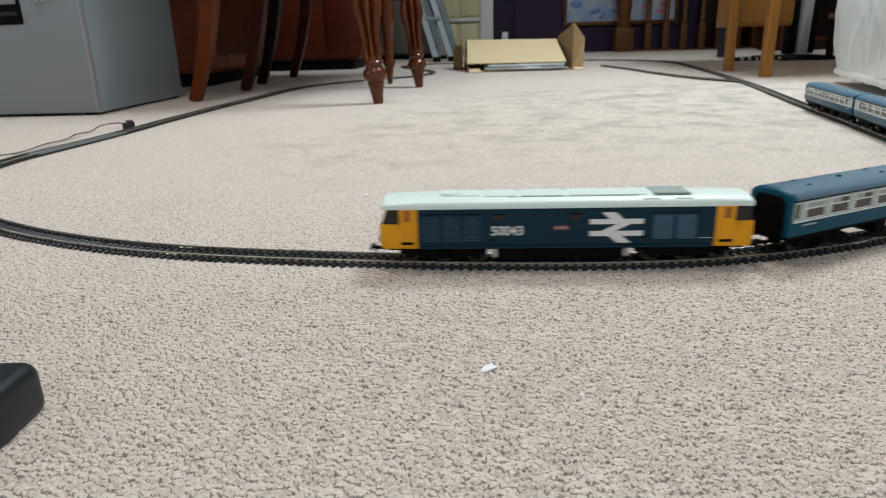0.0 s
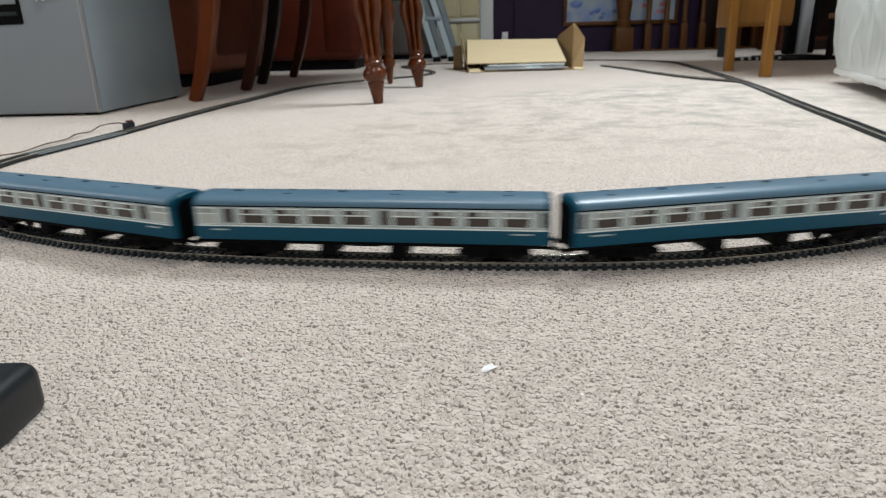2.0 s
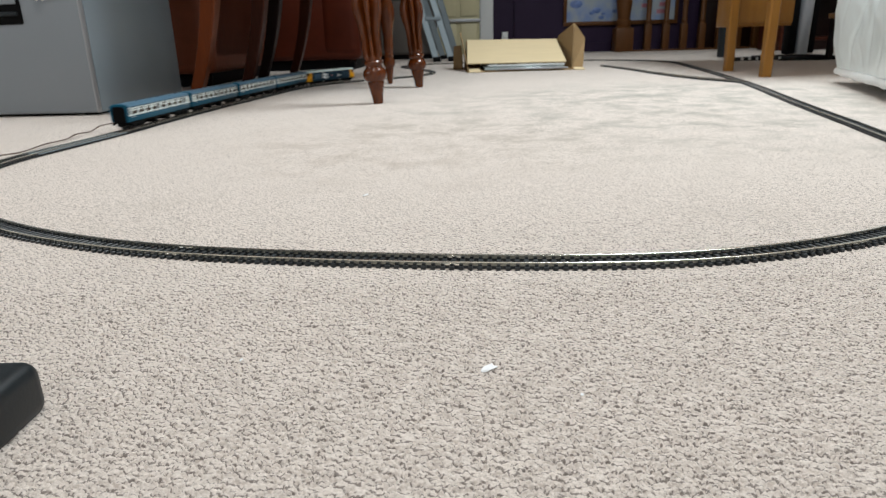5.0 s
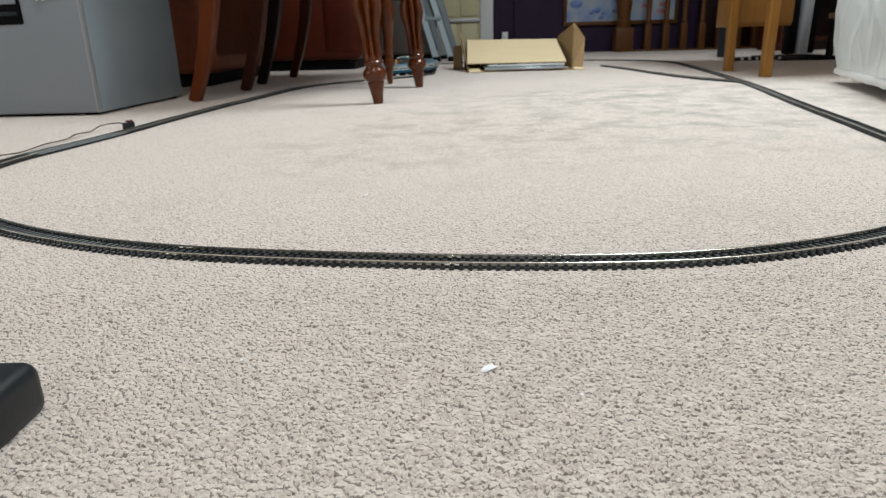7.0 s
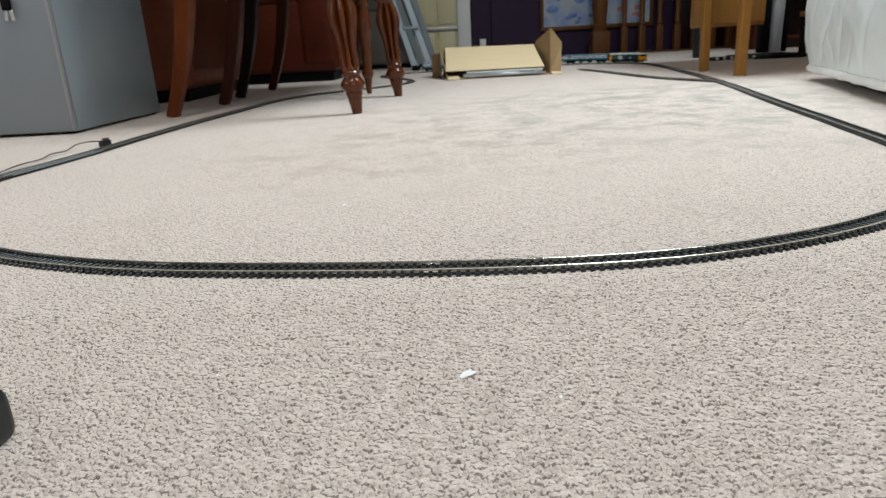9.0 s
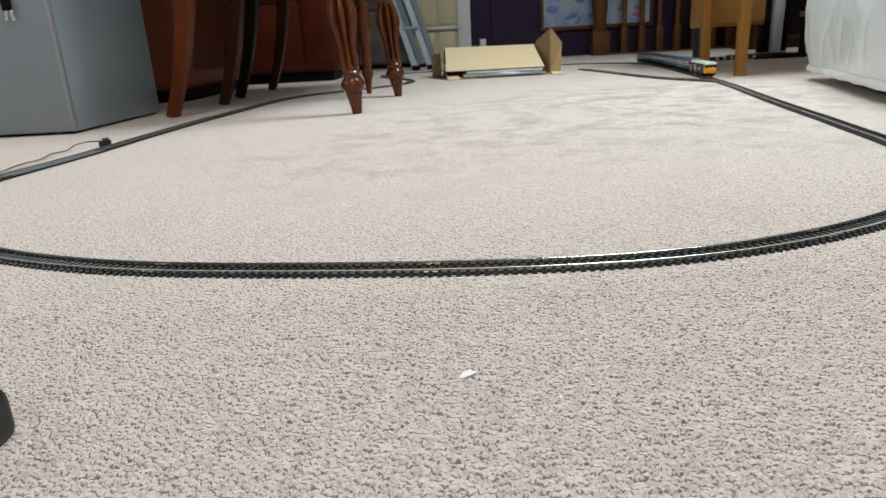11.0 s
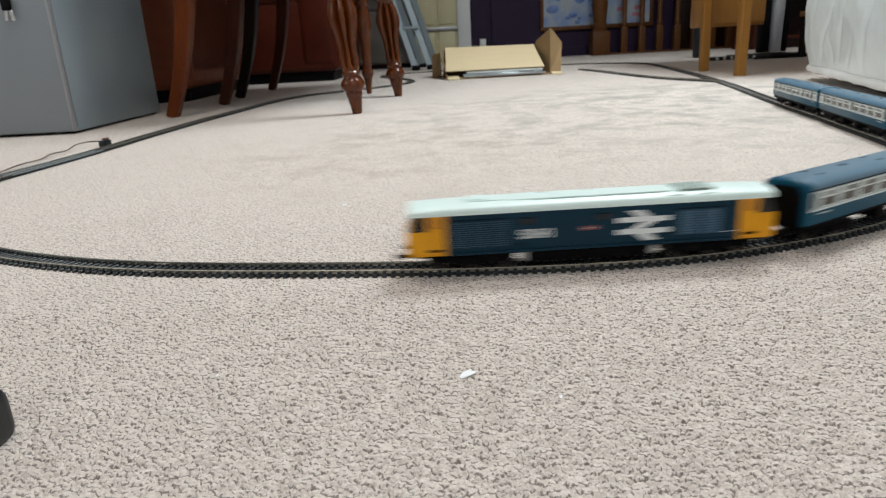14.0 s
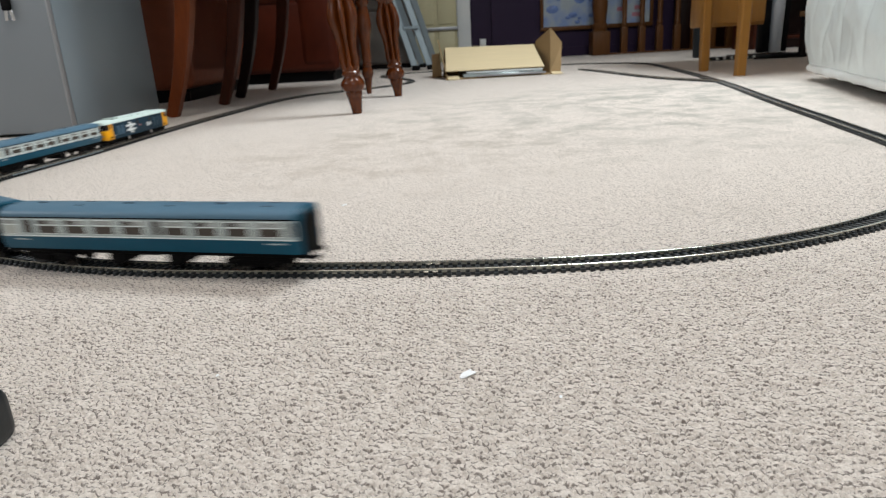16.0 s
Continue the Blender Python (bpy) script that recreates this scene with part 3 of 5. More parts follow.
def coach_roof_ring(x, hw, z1, top, crown=16):
    """A semi-elliptic roof section with soft shoulders."""
    ring = [(x, -hw, z1 - 0.0012)]
    for k in range(crown + 1):
        a = math.pi * k / crown
        ring.append((x, -hw * math.copysign(abs(math.cos(a)) ** 0.85, math.cos(a)), z1 + (top - z1) * math.sin(a) ** 0.85))
    return ring + [(x, hw, z1 - 0.0012)]


def wheel(bm, x, y, r=0.0068):
    cylinder(bm, (x, y - 0.0013, r), (x, y + 0.0013, r), r, 16)
    cylinder(bm, (x, y - 0.0022, r), (x, y - 0.0008, r), r * 0.55, 12)


def bogie(parent, x, axles, length, name="bogie"):
    """A pivoting bogie with side frames, axle boxes, springs and wheels."""
    bm = bmesh.new()
    for side in (-1, 1):
        y = side * 0.0128
        prism(bm, [(-length / 2, 0.0075), (-length / 2, 0.0105), (-length / 2 + 0.004, 0.0122), (length / 2 - 0.004, 0.0122), (length / 2, 0.0105), (length / 2, 0.0075),
                   (length * 0.3, 0.0062), (length * 0.12, 0.0045), (-length * 0.12, 0.0045), (-length * 0.3, 0.0062)], y - 0.0012, y + 0.0012, "y")
        for a in axles:
            box(bm, a - 0.0032, a + 0.0032, y - 0.0024, y + 0.0024, 0.0042, 0.0102, 0.0007, 1)
        for k in range(3):
            cylinder(bm, (-0.003 + 0.003 * k, y + side * 0.0018, 0.0050), (-0.003 + 0.003 * k, y + side * 0.0018, 0.0100), 0.0012, 6)
    box(bm, -length / 2 + 0.002, length / 2 - 0.002, -0.011, 0.011, 0.0085, 0.0125, 0.0006, 1)
    ob = part(name, bm, UNDERFRAME, parent, "black plastic bogie")
    ob.location = (x, 0, 0)
    for a in axles:
        w = bmesh.new()
        for side in (-1, 1):
            wheel(w, a, side * 0.0082)
        cylinder(w, (a, -0.0082, 0.0068), (a, 0.0082, 0.0068), 0.0012, 8)
        part("wheelset", w, WHEEL_STEEL, ob, "dull steel wheels on an axle")
    return ob


def letters(text, size, m, mat, name, parent):
    cu = bpy.data.curves.new(name, "FONT")
    cu.body, cu.size, cu.extrude, cu.offset = text, size, 0.00012, size * 0.018
    cu.align_x, cu.align_y = "CENTER", "CENTER"
    ob = new("tmp_text", cu)
    me = bpy.data.meshes.new_from_object(ob.evaluated_get(bpy.context.evaluated_depsgraph_get()))
    bpy.data.objects.remove(ob)
    me.materials.clear()
    me.materials.append(mat)
    o = new(name, me)
    o.parent = parent
    o.matrix_local = m
    return o


def locomotive():
    """Diesel locomotive 0.264 m long; x forward, z up from the rail."""
    t = thing("toy_locomotive", Matrix(), "blue model diesel locomotive with yellow cab ends and pale roof", "toy locomotive")
    H, hw, z0, z1, top = 0.132, 0.0178, 0.0125, 0.0420, 0.0478
    cab = H - 0.0275
    # blue middle
    bm = bmesh.new()
    loft(bm, [[(x, -hw + 0.001, z0), (x, -hw, z0 + 0.004), (x, -hw, z1 - 0.004), (x, -hw + 0.0008, z1), (x, hw - 0.0008, z1), (x, hw, z1 - 0.004), (x, hw, z0 + 0.004), (x, hw - 0.001, z0)] for x in (-cab, cab)])
    body = part("body", bm, LOCO_BLUE, t, "rail blue body shell")
    # roof, pale, with raised shoulders
    bm = bmesh.new()
    loft(bm, [roof_ring(-H + 0.0022, hw - 0.0010, z1 - 0.0004, top - 0.0022), roof_ring(-H + 0.0034, hw - 0.0003, z1, top - 0.0010), roof_ring(-H + 0.024, hw + 0.0002, z1, top - 0.0001), roof_ring(-H + 0.026, hw + 0.0002, z1, top),
              roof_ring(H - 0.026, hw + 0.0002, z1, top), roof_ring(H - 0.024, hw + 0.0002, z1, top - 0.0001), roof_ring(H - 0.0034, hw - 0.0003, z1, top - 0.0010), roof_ring(H - 0.0022, hw - 0.0010, z1 - 0.0004, top - 0.0022)])
    roof = part("roof", bm, LOCO_WHITE, t, "pale mint-white roof")
    for a, b, c, d, hgt in ((0.060, 0.088, -0.008, 0.008, 0.0005), (0.0, 0.03, -0.0095, 0.0095, 0.0003), (-0.058, -0.004, -0.0095, 0.0095, 0.0003), (0.034, 0.056, -0.0095, 0.0095, 0.0003)):
        part("roof_panel", block(a, b, c, d, top - 0.0012, top + hgt, 0.0004, 1), LOCO_WHITE, roof)
    bm = bmesh.new()
    cylinder(bm, (0.081, 0, top - 0.001), (0.081, 0, top + 0.0012), 0.0075, 20)
    part("roof_fan", bm, LOCO_WHITE, roof)
    part("roof_grille", block(-0.088, -0.063, -0.0105, 0.0105, top - 0.0006, top + 0.0008, 0.0003, 1), GRILLE_GREY, roof, "grey mesh roof grille")
    for k in range(8):
        part("grille_bar", block(-0.0865 + k * 0.0032, -0.0858 + k * 0.0032, -0.0103, 0.0103, top + 0.0008, top + 0.0013), LOCO_WHITE, roof)
    for side in (-1, 1):
        for a, b, y, z in ((-0.052, 0.040, 0.0102, top - 0.0009), (0.052, 0.098, 0.0118, top - 0.0016), (-0.020, 0.026, 0.0150, z1 + 0.0031), (0.046, 0.100, 0.0160, z1 + 0.0024)):
            part("roof_seam", block(a, b, side * y - 0.0004, side * y + 0.0004, z - 0.0004, z + 0.0004), GRILLE_GREY, roof, "fine grey seam of the roof panels")
        part("roof_slot", block(-0.045, -0.012, side * (hw - 0.0016) - 0.0008, side * (hw - 0.0016) + 0.0008, z1 + 0.0012, z1 + 0.0022, 0.0002, 1), UNDERFRAME, roof, "dark slot at the roof's edge")
        part("roof_vent", block(-0.066, -0.054, side * (hw - 0.003) - 0.001, side * (hw - 0.003) + 0.001, z1 + 0.0028, z1 + 0.0045, 0.0003, 1), LOCO_WHITE, roof)
        part("roof_vent", block(-0.088, -0.076, side * (hw - 0.003) - 0.001, side * (hw - 0.003) + 0.001, z1 + 0.0028, z1 + 0.0045, 0.0003, 1), LOCO_WHITE, roof)
    # cabs
    for e in (1, -1):
        X = lambda q: e * q
        bm = bmesh.new()
        rings = []
        for x, w, zt, zb in ((cab, hw, z1, z0), (H - 0.0145, hw, z1, z0), (H - 0.0145, hw, 0.0305, z0), (H - 0.004, hw, 0.0305, z0), (H - 0.0012, hw - 0.0012, 0.0300, z0 + 0.0006), (H + 0.0004, hw - 0.004, 0.0290, z0 + 0.002)):
            rings.append([(X(x), -w + 0.001, zb), (X(x), -w, zb + 0.003), (X(x), -w, zt - 0.001), (X(x), -w + 0.0008, zt), (X(x), w - 0.0008, zt), (X(x), w, zt - 0.001), (X(x), w, zb + 0.003), (X(x), w - 0.001, zb)])
        loft(bm, rings)
        c = part("cab", bm, LOCO_YELLOW, t, "yellow cab end")
        # windscreen block, raked
        bm = bmesh.new()
        loft(bm, [[(X(x), -w, z), (X(x), w, z), (X(x2), w2, zz), (X(x2), -w2, zz)] for x, w, z, x2, w2, zz in ((H - 0.0145, hw - 0.0004, 0.0305, H - 0.0145, hw - 0.0009, z1 - 0.0006), (H - 0.0016, hw - 0.0012, 0.0303, H - 0.0058, hw - 0.002, z1 - 0.0006))])
        part("windscreen", bm, PANE_DARK, c, "dark cab glazing")
        for y in (-0.0062, 0.0062):
            bm = bmesh.new()
            sweep(bm, [(X(H - 0.0012), y, 0.0303), (X(H - 0.0052), y, z1 - 0.0008)], rounded(0.0009, 0.0008, 0.0002))
            part("window_pillar", bm, LOCO_YELLOW, c)
        for side in (-1, 1):
            y = side * hw
            part("cab_door", block(min(X(cab + 0.003), X(cab + 0.0115)), max(X(cab + 0.003), X(cab + 0.0115)), y - 0.0004, y + 0.0004, z0 + 0.002, z1 - 0.0015, 0.0003, 1), LOCO_YELLOW, c)
            part("door_window", block(min(X(cab + 0.0052), X(cab + 0.0098)), max(X(cab + 0.0052), X(cab + 0.0098)), y - 0.0008, y + 0.0008, 0.0325, 0.0402, 0.0003, 1), material("door_pane", (0.30, 0.10, 0.02), rough=0.2, vary=0.2) if (e, side) == (1, -1) else bpy.data.materials["door_pane"], c, "small amber-tinted door window")
            part("footstep_slot", block(min(X(cab + 0.003), X(cab + 0.0125)), max(X(cab + 0.003), X(cab + 0.0125)), y - 0.0006, y + 0.0006, z0 + 0.0032, z0 + 0.0052, 0.0002, 1), UNDERFRAME, c, "black step recess")
        for y in (-0.011, 0.011):
            bm = bmesh.new()
            cylinder(bm, (X(H - 0.002), y, 0.0118), (X(H + 0.0042), y, 0.0118), 0.0013, 8)
            cylinder(bm, (X(H + 0.0042), y, 0.0118), (X(H + 0.0050), y, 0.0118), 0.0030, 12)
            part("buffer", bm, UNDERFRAME, c, "black buffer")
            bm = bmesh.new()
            cylinder(bm, (X(H - 0.001), y, 0.021), (X(H + 0.0010), y, 0.021), 0.0016, 10)
            part("headlight", bm, PANE_GREY, c, "small round headlight")
        bm = bmesh.new()
        box(bm, min(X(H - 0.004), X(H + 0.009)), max(X(H - 0.004), X(H + 0.009)), -0.0012, 0.0012, 0.0078, 0.0095, 0.0003, 1)
        box(bm, min(X(H + 0.0085), X(H + 0.0100)), max(X(H + 0.0085), X(H + 0.0100)), -0.0055, 0.0055, 0.0078, 0.0105, 0.0003, 1)
        part("coupling", bm, UNDERFRAME, c, "black hook coupling")
    # sides
    for side in (-1, 1):
        y = side * hw

        def plate(name, x_a, x_b, za, zb, mat, thick=0.0003, label=""):
            return part(name, block(min(x_a, x_b), max(x_a, x_b), y - thick, y + thick, za, zb, thick * 0.6, 1), mat, body, label)

        for k in range(3):
            xa = H - 0.0305 - 0.0145 * k
            g = plate("side_grille", xa, xa - 0.0133, 0.0173, 0.0363, LOCO_BLUE, 0.0003)
            for j in range(12):
                z = 0.0181 + j * 0.00152
                part("louvre", block(xa - 0.0128, xa - 0.0005, y - 0.0006, y + 0.0006, z, z + 0.00062), LOUVRE_BLUE, body)
            plate("grille_top", xa - 0.0008, xa - 0.0125, 0.0368, 0.0376, UNDERFRAME, 0.0003)
        for xa in (H - 0.0815, H - 0.1355):
            plate("body_window", xa, xa - 0.0078, 0.0318, 0.0364, PANE_DARK, 0.0004, "small dark body window")
            plate("window_rim", xa + 0.0006, xa - 0.0084, 0.0365, 0.0372, UNDERFRAME, 0.0004)
        plate("nameplate", H - 0.124, H - 0.135, 0.0254, 0.0285, NAMEPLATE_RED, 0.0004, "small red nameplate")
        for k in range(3):
            plate("nameplate_bar", H - 0.1252 - 0.0031 * k, H - 0.1275 - 0.0031 * k, 0.0265, 0.0274, LETTER_WHITE, 0.0005)
        for xa in (H - 0.1935, H - 0.2095):
            plate("side_panel", xa, xa - 0.0138, 0.0183, 0.0356, LOUVRE_BLUE, 0.0003, "pale blue slatted panel")
            for j in range(9):
                part("slat", block(xa - 0.0130, xa - 0.0008, y - 0.0006, y + 0.0006, 0.0190 + j * 0.0018, 0.0200 + j * 0.0018), LOCO_PANEL, body)
        plate("panel_rail", H - 0.1905, H - 0.2265, 0.0366, 0.0371, UNDERFRAME, 0.0004, "dark rail above the slatted panels")
        plate("handrail", H - 0.2255, H - 0.2345, 0.0187, 0.0191, LETTER_WHITE, 0.0005, "thin white handrail")
        plate("access_door", H - 0.186, H - 0.189, 0.019, 0.022, UNDERFRAME, 0.0003)
        plate("access_door", H - 0.0795, H - 0.0825, 0.017, 0.0195, UNDERFRAME, 0.0003)
        plate("side_rail", cab - 0.002, -cab + 0.002, z0 - 0.0002, z0 + 0.0018, LOCO_BLUE, 0.0005)
        turn = pose(0, 0, 0, 90, 0, 0 if side < 0 else 180)
        # text reads from the side it is on; number ahead, arrows behind
        letters("50043", 0.0092, Matrix.Translation((H - 0.0915, y + side * 0.0003, 0.0249)) @ turn, LETTER_WHITE, "fleet_number", body)
        # the arrows
        cx, cz = H - 0.168, 0.0268
        bm = bmesh.new()
        f = -side
        yy = y + side * 0.0003

        def bar(pts):
            prism(bm, [(cx + f * a, cz + b) for a, b in pts], yy - 0.00015, yy + 0.00015, "y")

        bar([(-0.0185, -0.0060), (0.0185, -0.0060), (0.0185, -0.0024), (-0.0185, -0.0024)])
        bar([(-0.0185, 0.0024), (0.0185, 0.0024), (0.0185, 0.0060), (-0.0185, 0.0060)])
        yy += side * 0.0002
        bar([(-0.0105, 0.0108), (-0.0010, 0.0108), (0.0095, 0.0024), (0.0000, 0.0024)])
        bar([(-0.0105, -0.0024), (-0.0010, -0.0024), (0.0095, 0.0024), (0.0000, 0.0024)])
        bar([(-0.0105, -0.0024), (-0.0010, -0.0024), (0.0105, -0.0108), (0.0010, -0.0108)])
        part("arrow_emblem", bm, LETTER_WHITE, body, "white double-arrow emblem", smooth=False)
    # underframe
    fr = part("underframe", block(-H + 0.004, H - 0.004, -0.0125, 0.0125, 0.0100, z0 + 0.001, 0.0005, 1), UNDERFRAME, t, "black underframe")
    bm = bmesh.new()
    box(bm, -0.046, 0.0478, -0.0145, 0.0145, 0.0035, 0.0112, 0.0012, 2)
    part("fuel_tank", bm, UNDERFRAME, fr, "long black fuel tank")
    for side in (-1, 1):
        for x in (0.0495, -0.0445):
            part("step_bracket", block(x - 0.0021, x + 0.0021, side * 0.0152 - 0.001, side * 0.0152 + 0.001, 0.0052, 0.0118, 0.0006, 1), material("grey_bracket", (0.42, 0.42, 0.40), rough=0.5, vary=0.2) if (side, x) == (-1, 0.0495) else bpy.data.materials["grey_bracket"], fr, "pale grey step bracket")
    bogies = [bogie(t, x, (-0.0245, 0.0, 0.0245), 0.064) for x in (0.086, -0.086)]
    # squeezed along its length to fit the camera's view
    k = 0.967
    for o in t.children_recursive:
        o.data.transform(Matrix.Diagonal((k, 1, 1, 1)))
        o.location.x *= k
    return t, bogies, 0.086 * k


def coach():
    """Passenger coach 0.258 m long; x forward."""
    t = thing("toy_coach", Matrix(), "teal and grey model passenger coach with blue-grey roof, on track", "toy coach", "coaches of the train")
    H, hw, z0, zb, zt, top = 0.129, 0.0178, 0.0155, 0.0262, 0.0418, 0.0482
    bm = bmesh.new()
    loft(bm, [[(x, -w + 0.0012, z0), (x, -w, z0 + 0.005), (x, -w, zt), (x, w, zt), (x, w, z0 + 0.005), (x, w - 0.0012, z0)] for x, w in ((-H, hw - 0.001), (-H + 0.002, hw), (H - 0.002, hw), (H, hw - 0.001))])
    body = part("body", bm, TEAL, t, "teal blue lower body")
    bm = bmesh.new()
    loft(bm, [coach_roof_ring(-H + 0.0032, hw + 0.0003, zt, top), coach_roof_ring(H - 0.0032, hw + 0.0003, zt, top)])
    roof = part("roof", bm, COACH_ROOF, t, "blue-grey arched roof")
    for e in (-1, 1):
        bm = bmesh.new()
        loft(bm, [coach_roof_ring(e * (H - 0.0031), hw + 0.0002, zt, top - 0.0001), coach_roof_ring(e * (H - 0.0010), hw - 0.0002, zt, top - 0.0004), coach_roof_ring(e * (H + 0.0002), hw - 0.0014, zt - 0.0003, top - 0.0016)])
        part("roof_end", bm, TEAL, roof, "teal end of the roof")
    for k in range(6):
        for y in ((-0.006, 0.006) if k % 2 else (0.0,)):
            bm = bmesh.new()
            x = -0.1 + k * 0.04
            z = top + 0.0 - abs(y) * 0.12
            lathe(bm, [(0.0019, z - 0.001), (0.0019, z + 0.0005), (0.0012, z + 0.0009), (0.0003, z + 0.0010)], 10, m=Matrix.Translation((x, y, 0)))
            part("roof_vent", bm, UNDERFRAME, roof, "small dark roof vent")
    # (from, to, kind) along the side, from the front
    bays = [(.003, .0065, "door")] + [(.0125 + .0254 * k, .0325 + .0254 * k, "large") for k in range(4)] + [(.1110, .1175, "door")] + \
           [(.1250 + .0254 * k, .1450 + .0254 * k, "large") for k in range(4)] + [(.2265, .2340, "door"), (.2395, .2545, "lavatory")]
    for side in (-1, 1):
        y = side * hw

        def plate(name, a, b, za, zc, mat, out, parent, label="", bevel=0.0):
            return part(name, block(min(H - a, H - b), max(H - a, H - b), y - 0.0002 + min(0, side * out), y + 0.0002 + max(0, side * out), za, zc, bevel, 1), mat, parent, label, smooth=bool(bevel))

        band = plate("window_band", 0.0022, 0.2558, zb, zt - 0.0012, COACH_GREY, 0.0002, t, "pale grey window band")
        plate("band_line", 0.0022, 0.2558, zb - 0.0002, zb + 0.0007, FRAME_WHITE, 0.0005, body, "thin white line")
        plate("gutter", 0.002, 0.256, zt - 0.0012, zt - 0.0003, UNDERFRAME, 0.0004, roof, "dark gutter line")
        for a, b, kind in bays:
            if kind == "large":
                f = plate("window_frame", a, b, 0.0280, 0.0397, FRAME_WHITE, 0.0005, band, "white window frame", 0.0004)
                plate("pane", a + .0011, b - .0011, 0.0288, 0.0347, PANE_BROWN, 0.0008, band, "brown-tinted window pane")
                plate("pane", a + .0011, (a + b) / 2 - .0004, 0.0358, 0.0390, PANE_GREY, 0.0008, band, "sliding toplight pane")
                plate("pane", (a + b) / 2 + .0004, b - .0011, 0.0358, 0.0390, PANE_BROWN if int(a * 1000) % 2 else PANE_GREY, 0.0008, band, "sliding toplight pane")
                part("sill", block(H - b, H - a, y - 0.0012, y + 0.0012, 0.0347, 0.0357, 0.0003, 1), FRAME_WHITE, band, "white toplight rail")
            elif kind == "door":
                plate("door_outline", a - .0012, b + .0012, zb + 0.0008, zt - 0.002, COACH_GREY, 0.0001, body)
                plate("door_pane", a, b, 0.0290, 0.0390, PANE_BROWN, 0.0006, band, "narrow door window")
            else:
                plate("window_frame", a, b, 0.0275, 0.0400, FRAME_WHITE, 0.0005, band, "white window frame", 0.0004)
                plate("pane", a + .0010, b - .0010, 0.0283, 0.0350, material("frosted_pane", (0.42, 0.45, 0.42), rough=0.4, vary=0.08) if side == -1 else bpy.data.materials["frosted_pane"], 0.0008, band, "frosted window pane")
                plate("pane", a + .0010, b - .0010, 0.0360, 0.0392, PANE_GREY, 0.0008, band)
        for a, b in ((0.012, 0.026), (0.232, 0.244)):
            plate("coach_number", a, b, 0.0229, 0.0239, COACH_GREY, 0.0002, body, "short row of illegible white lettering")
    for e in (1, -1):
        X = lambda q: e * q
        bm = bmesh.new()
        prism(bm, [(-0.0125, 0.0125), (-0.0125, 0.038), (-0.009, 0.0432), (0.009, 0.0432), (0.0125, 0.038), (0.0125, 0.0125)], min(X(H - 0.001), X(H + 0.0013)), max(X(H - 0.001), X(H + 0.0013)), "x")
        part("gangway", bm, UNDERFRAME, t, "black corridor connection")
        for y in (-0.011, 0.011):
            bm = bmesh.new()
            cylinder(bm, (X(H - 0.002), y, 0.0118), (X(H + 0.0030), y, 0.0118), 0.0012, 8)
            cylinder(bm, (X(H + 0.0030), y, 0.0118), (X(H + 0.0038), y, 0.0118), 0.0026, 10)
            part("buffer", bm, UNDERFRAME, t, "black buffer")
        bm = bmesh.new()
        box(bm, min(X(H - 0.012), X(H + 0.0045)), max(X(H - 0.012), X(H + 0.0045)), -0.0012, 0.0012, 0.0078, 0.0095, 0.0003, 1)
        box(bm, min(X(H + 0.0030), X(H + 0.0048)), max(X(H + 0.0030), X(H + 0.0048)), -0.0045, 0.0045, 0.0078, 0.0105, 0.0003, 1)
        part("coupling", bm, UNDERFRAME, t, "black hook coupling")
    fr = part("underframe", block(-H + 0.003, H - 0.003, -0.0145, 0.0145, 0.0122, z0 + 0.0008, 0.0005, 1), UNDERFRAME, t, "black underframe")
    for a, b in ((0.016, 0.029), (-0.036, -0.023)):
        part("battery_box", block(a, b, -0.0145, 0.0145, 0.0035, 0.0125, 0.0008, 1), UNDERFRAME, fr, "black equipment box")
    bm = bmesh.new()
    prism(bm, [(-0.019, 0.0125), (-0.014, 0.0105), (0.008, 0.0105), (0.013, 0.0125)], -0.011, 0.011, "y")
    part("dynamo", bm, UNDERFRAME, fr)
    bogies = [bogie(t, x, (-0.0165, 0.0165), 0.052) for x in (0.0905, -0.0905)]
    return t, bogies, 0.0905


# seconds and how far the locomotive's nose has gone along the loop
RUN = [(0, .40), (.5, .52), (1, .677), (1.5, .849), (2, 1.078), (2.5, 1.311), (3, 1.59), (3.5, 1.866), (4.2, 2.306), (6.3, 3.76), (6.9, 4.19),
       (8.4, 5.28), (9.0, 5.75), (9.2, 5.9), (11.4, 7.31), (11.8, 7.605), (12.2, 7.888), (12.8, 8.288), (13.1, 8.468), (13.5, 8.794),
       (14, 9.162), (14.5, 9.508), (15, 9.880), (15.3, 10.069), (15.6, 10.287), (15.8, 10.434), (16, 10.566)]


def distance(t):
    T, S = np.array(RUN).T
    g = np.gradient(S, T)
    i = min(max(int(np.searchsorted(T, t, "right")) - 1, 0), len(T) - 2)
    h = T[i + 1] - T[i]
    u = (t - T[i]) / h
    return ((1 + 2 * u) * (1 - u) ** 2 * S[i] + u * (1 - u) ** 2 * h * g[i] + u * u * (3 - 2 * u) * S[i + 1] + u * u * (u - 1) * h * g[i + 1])


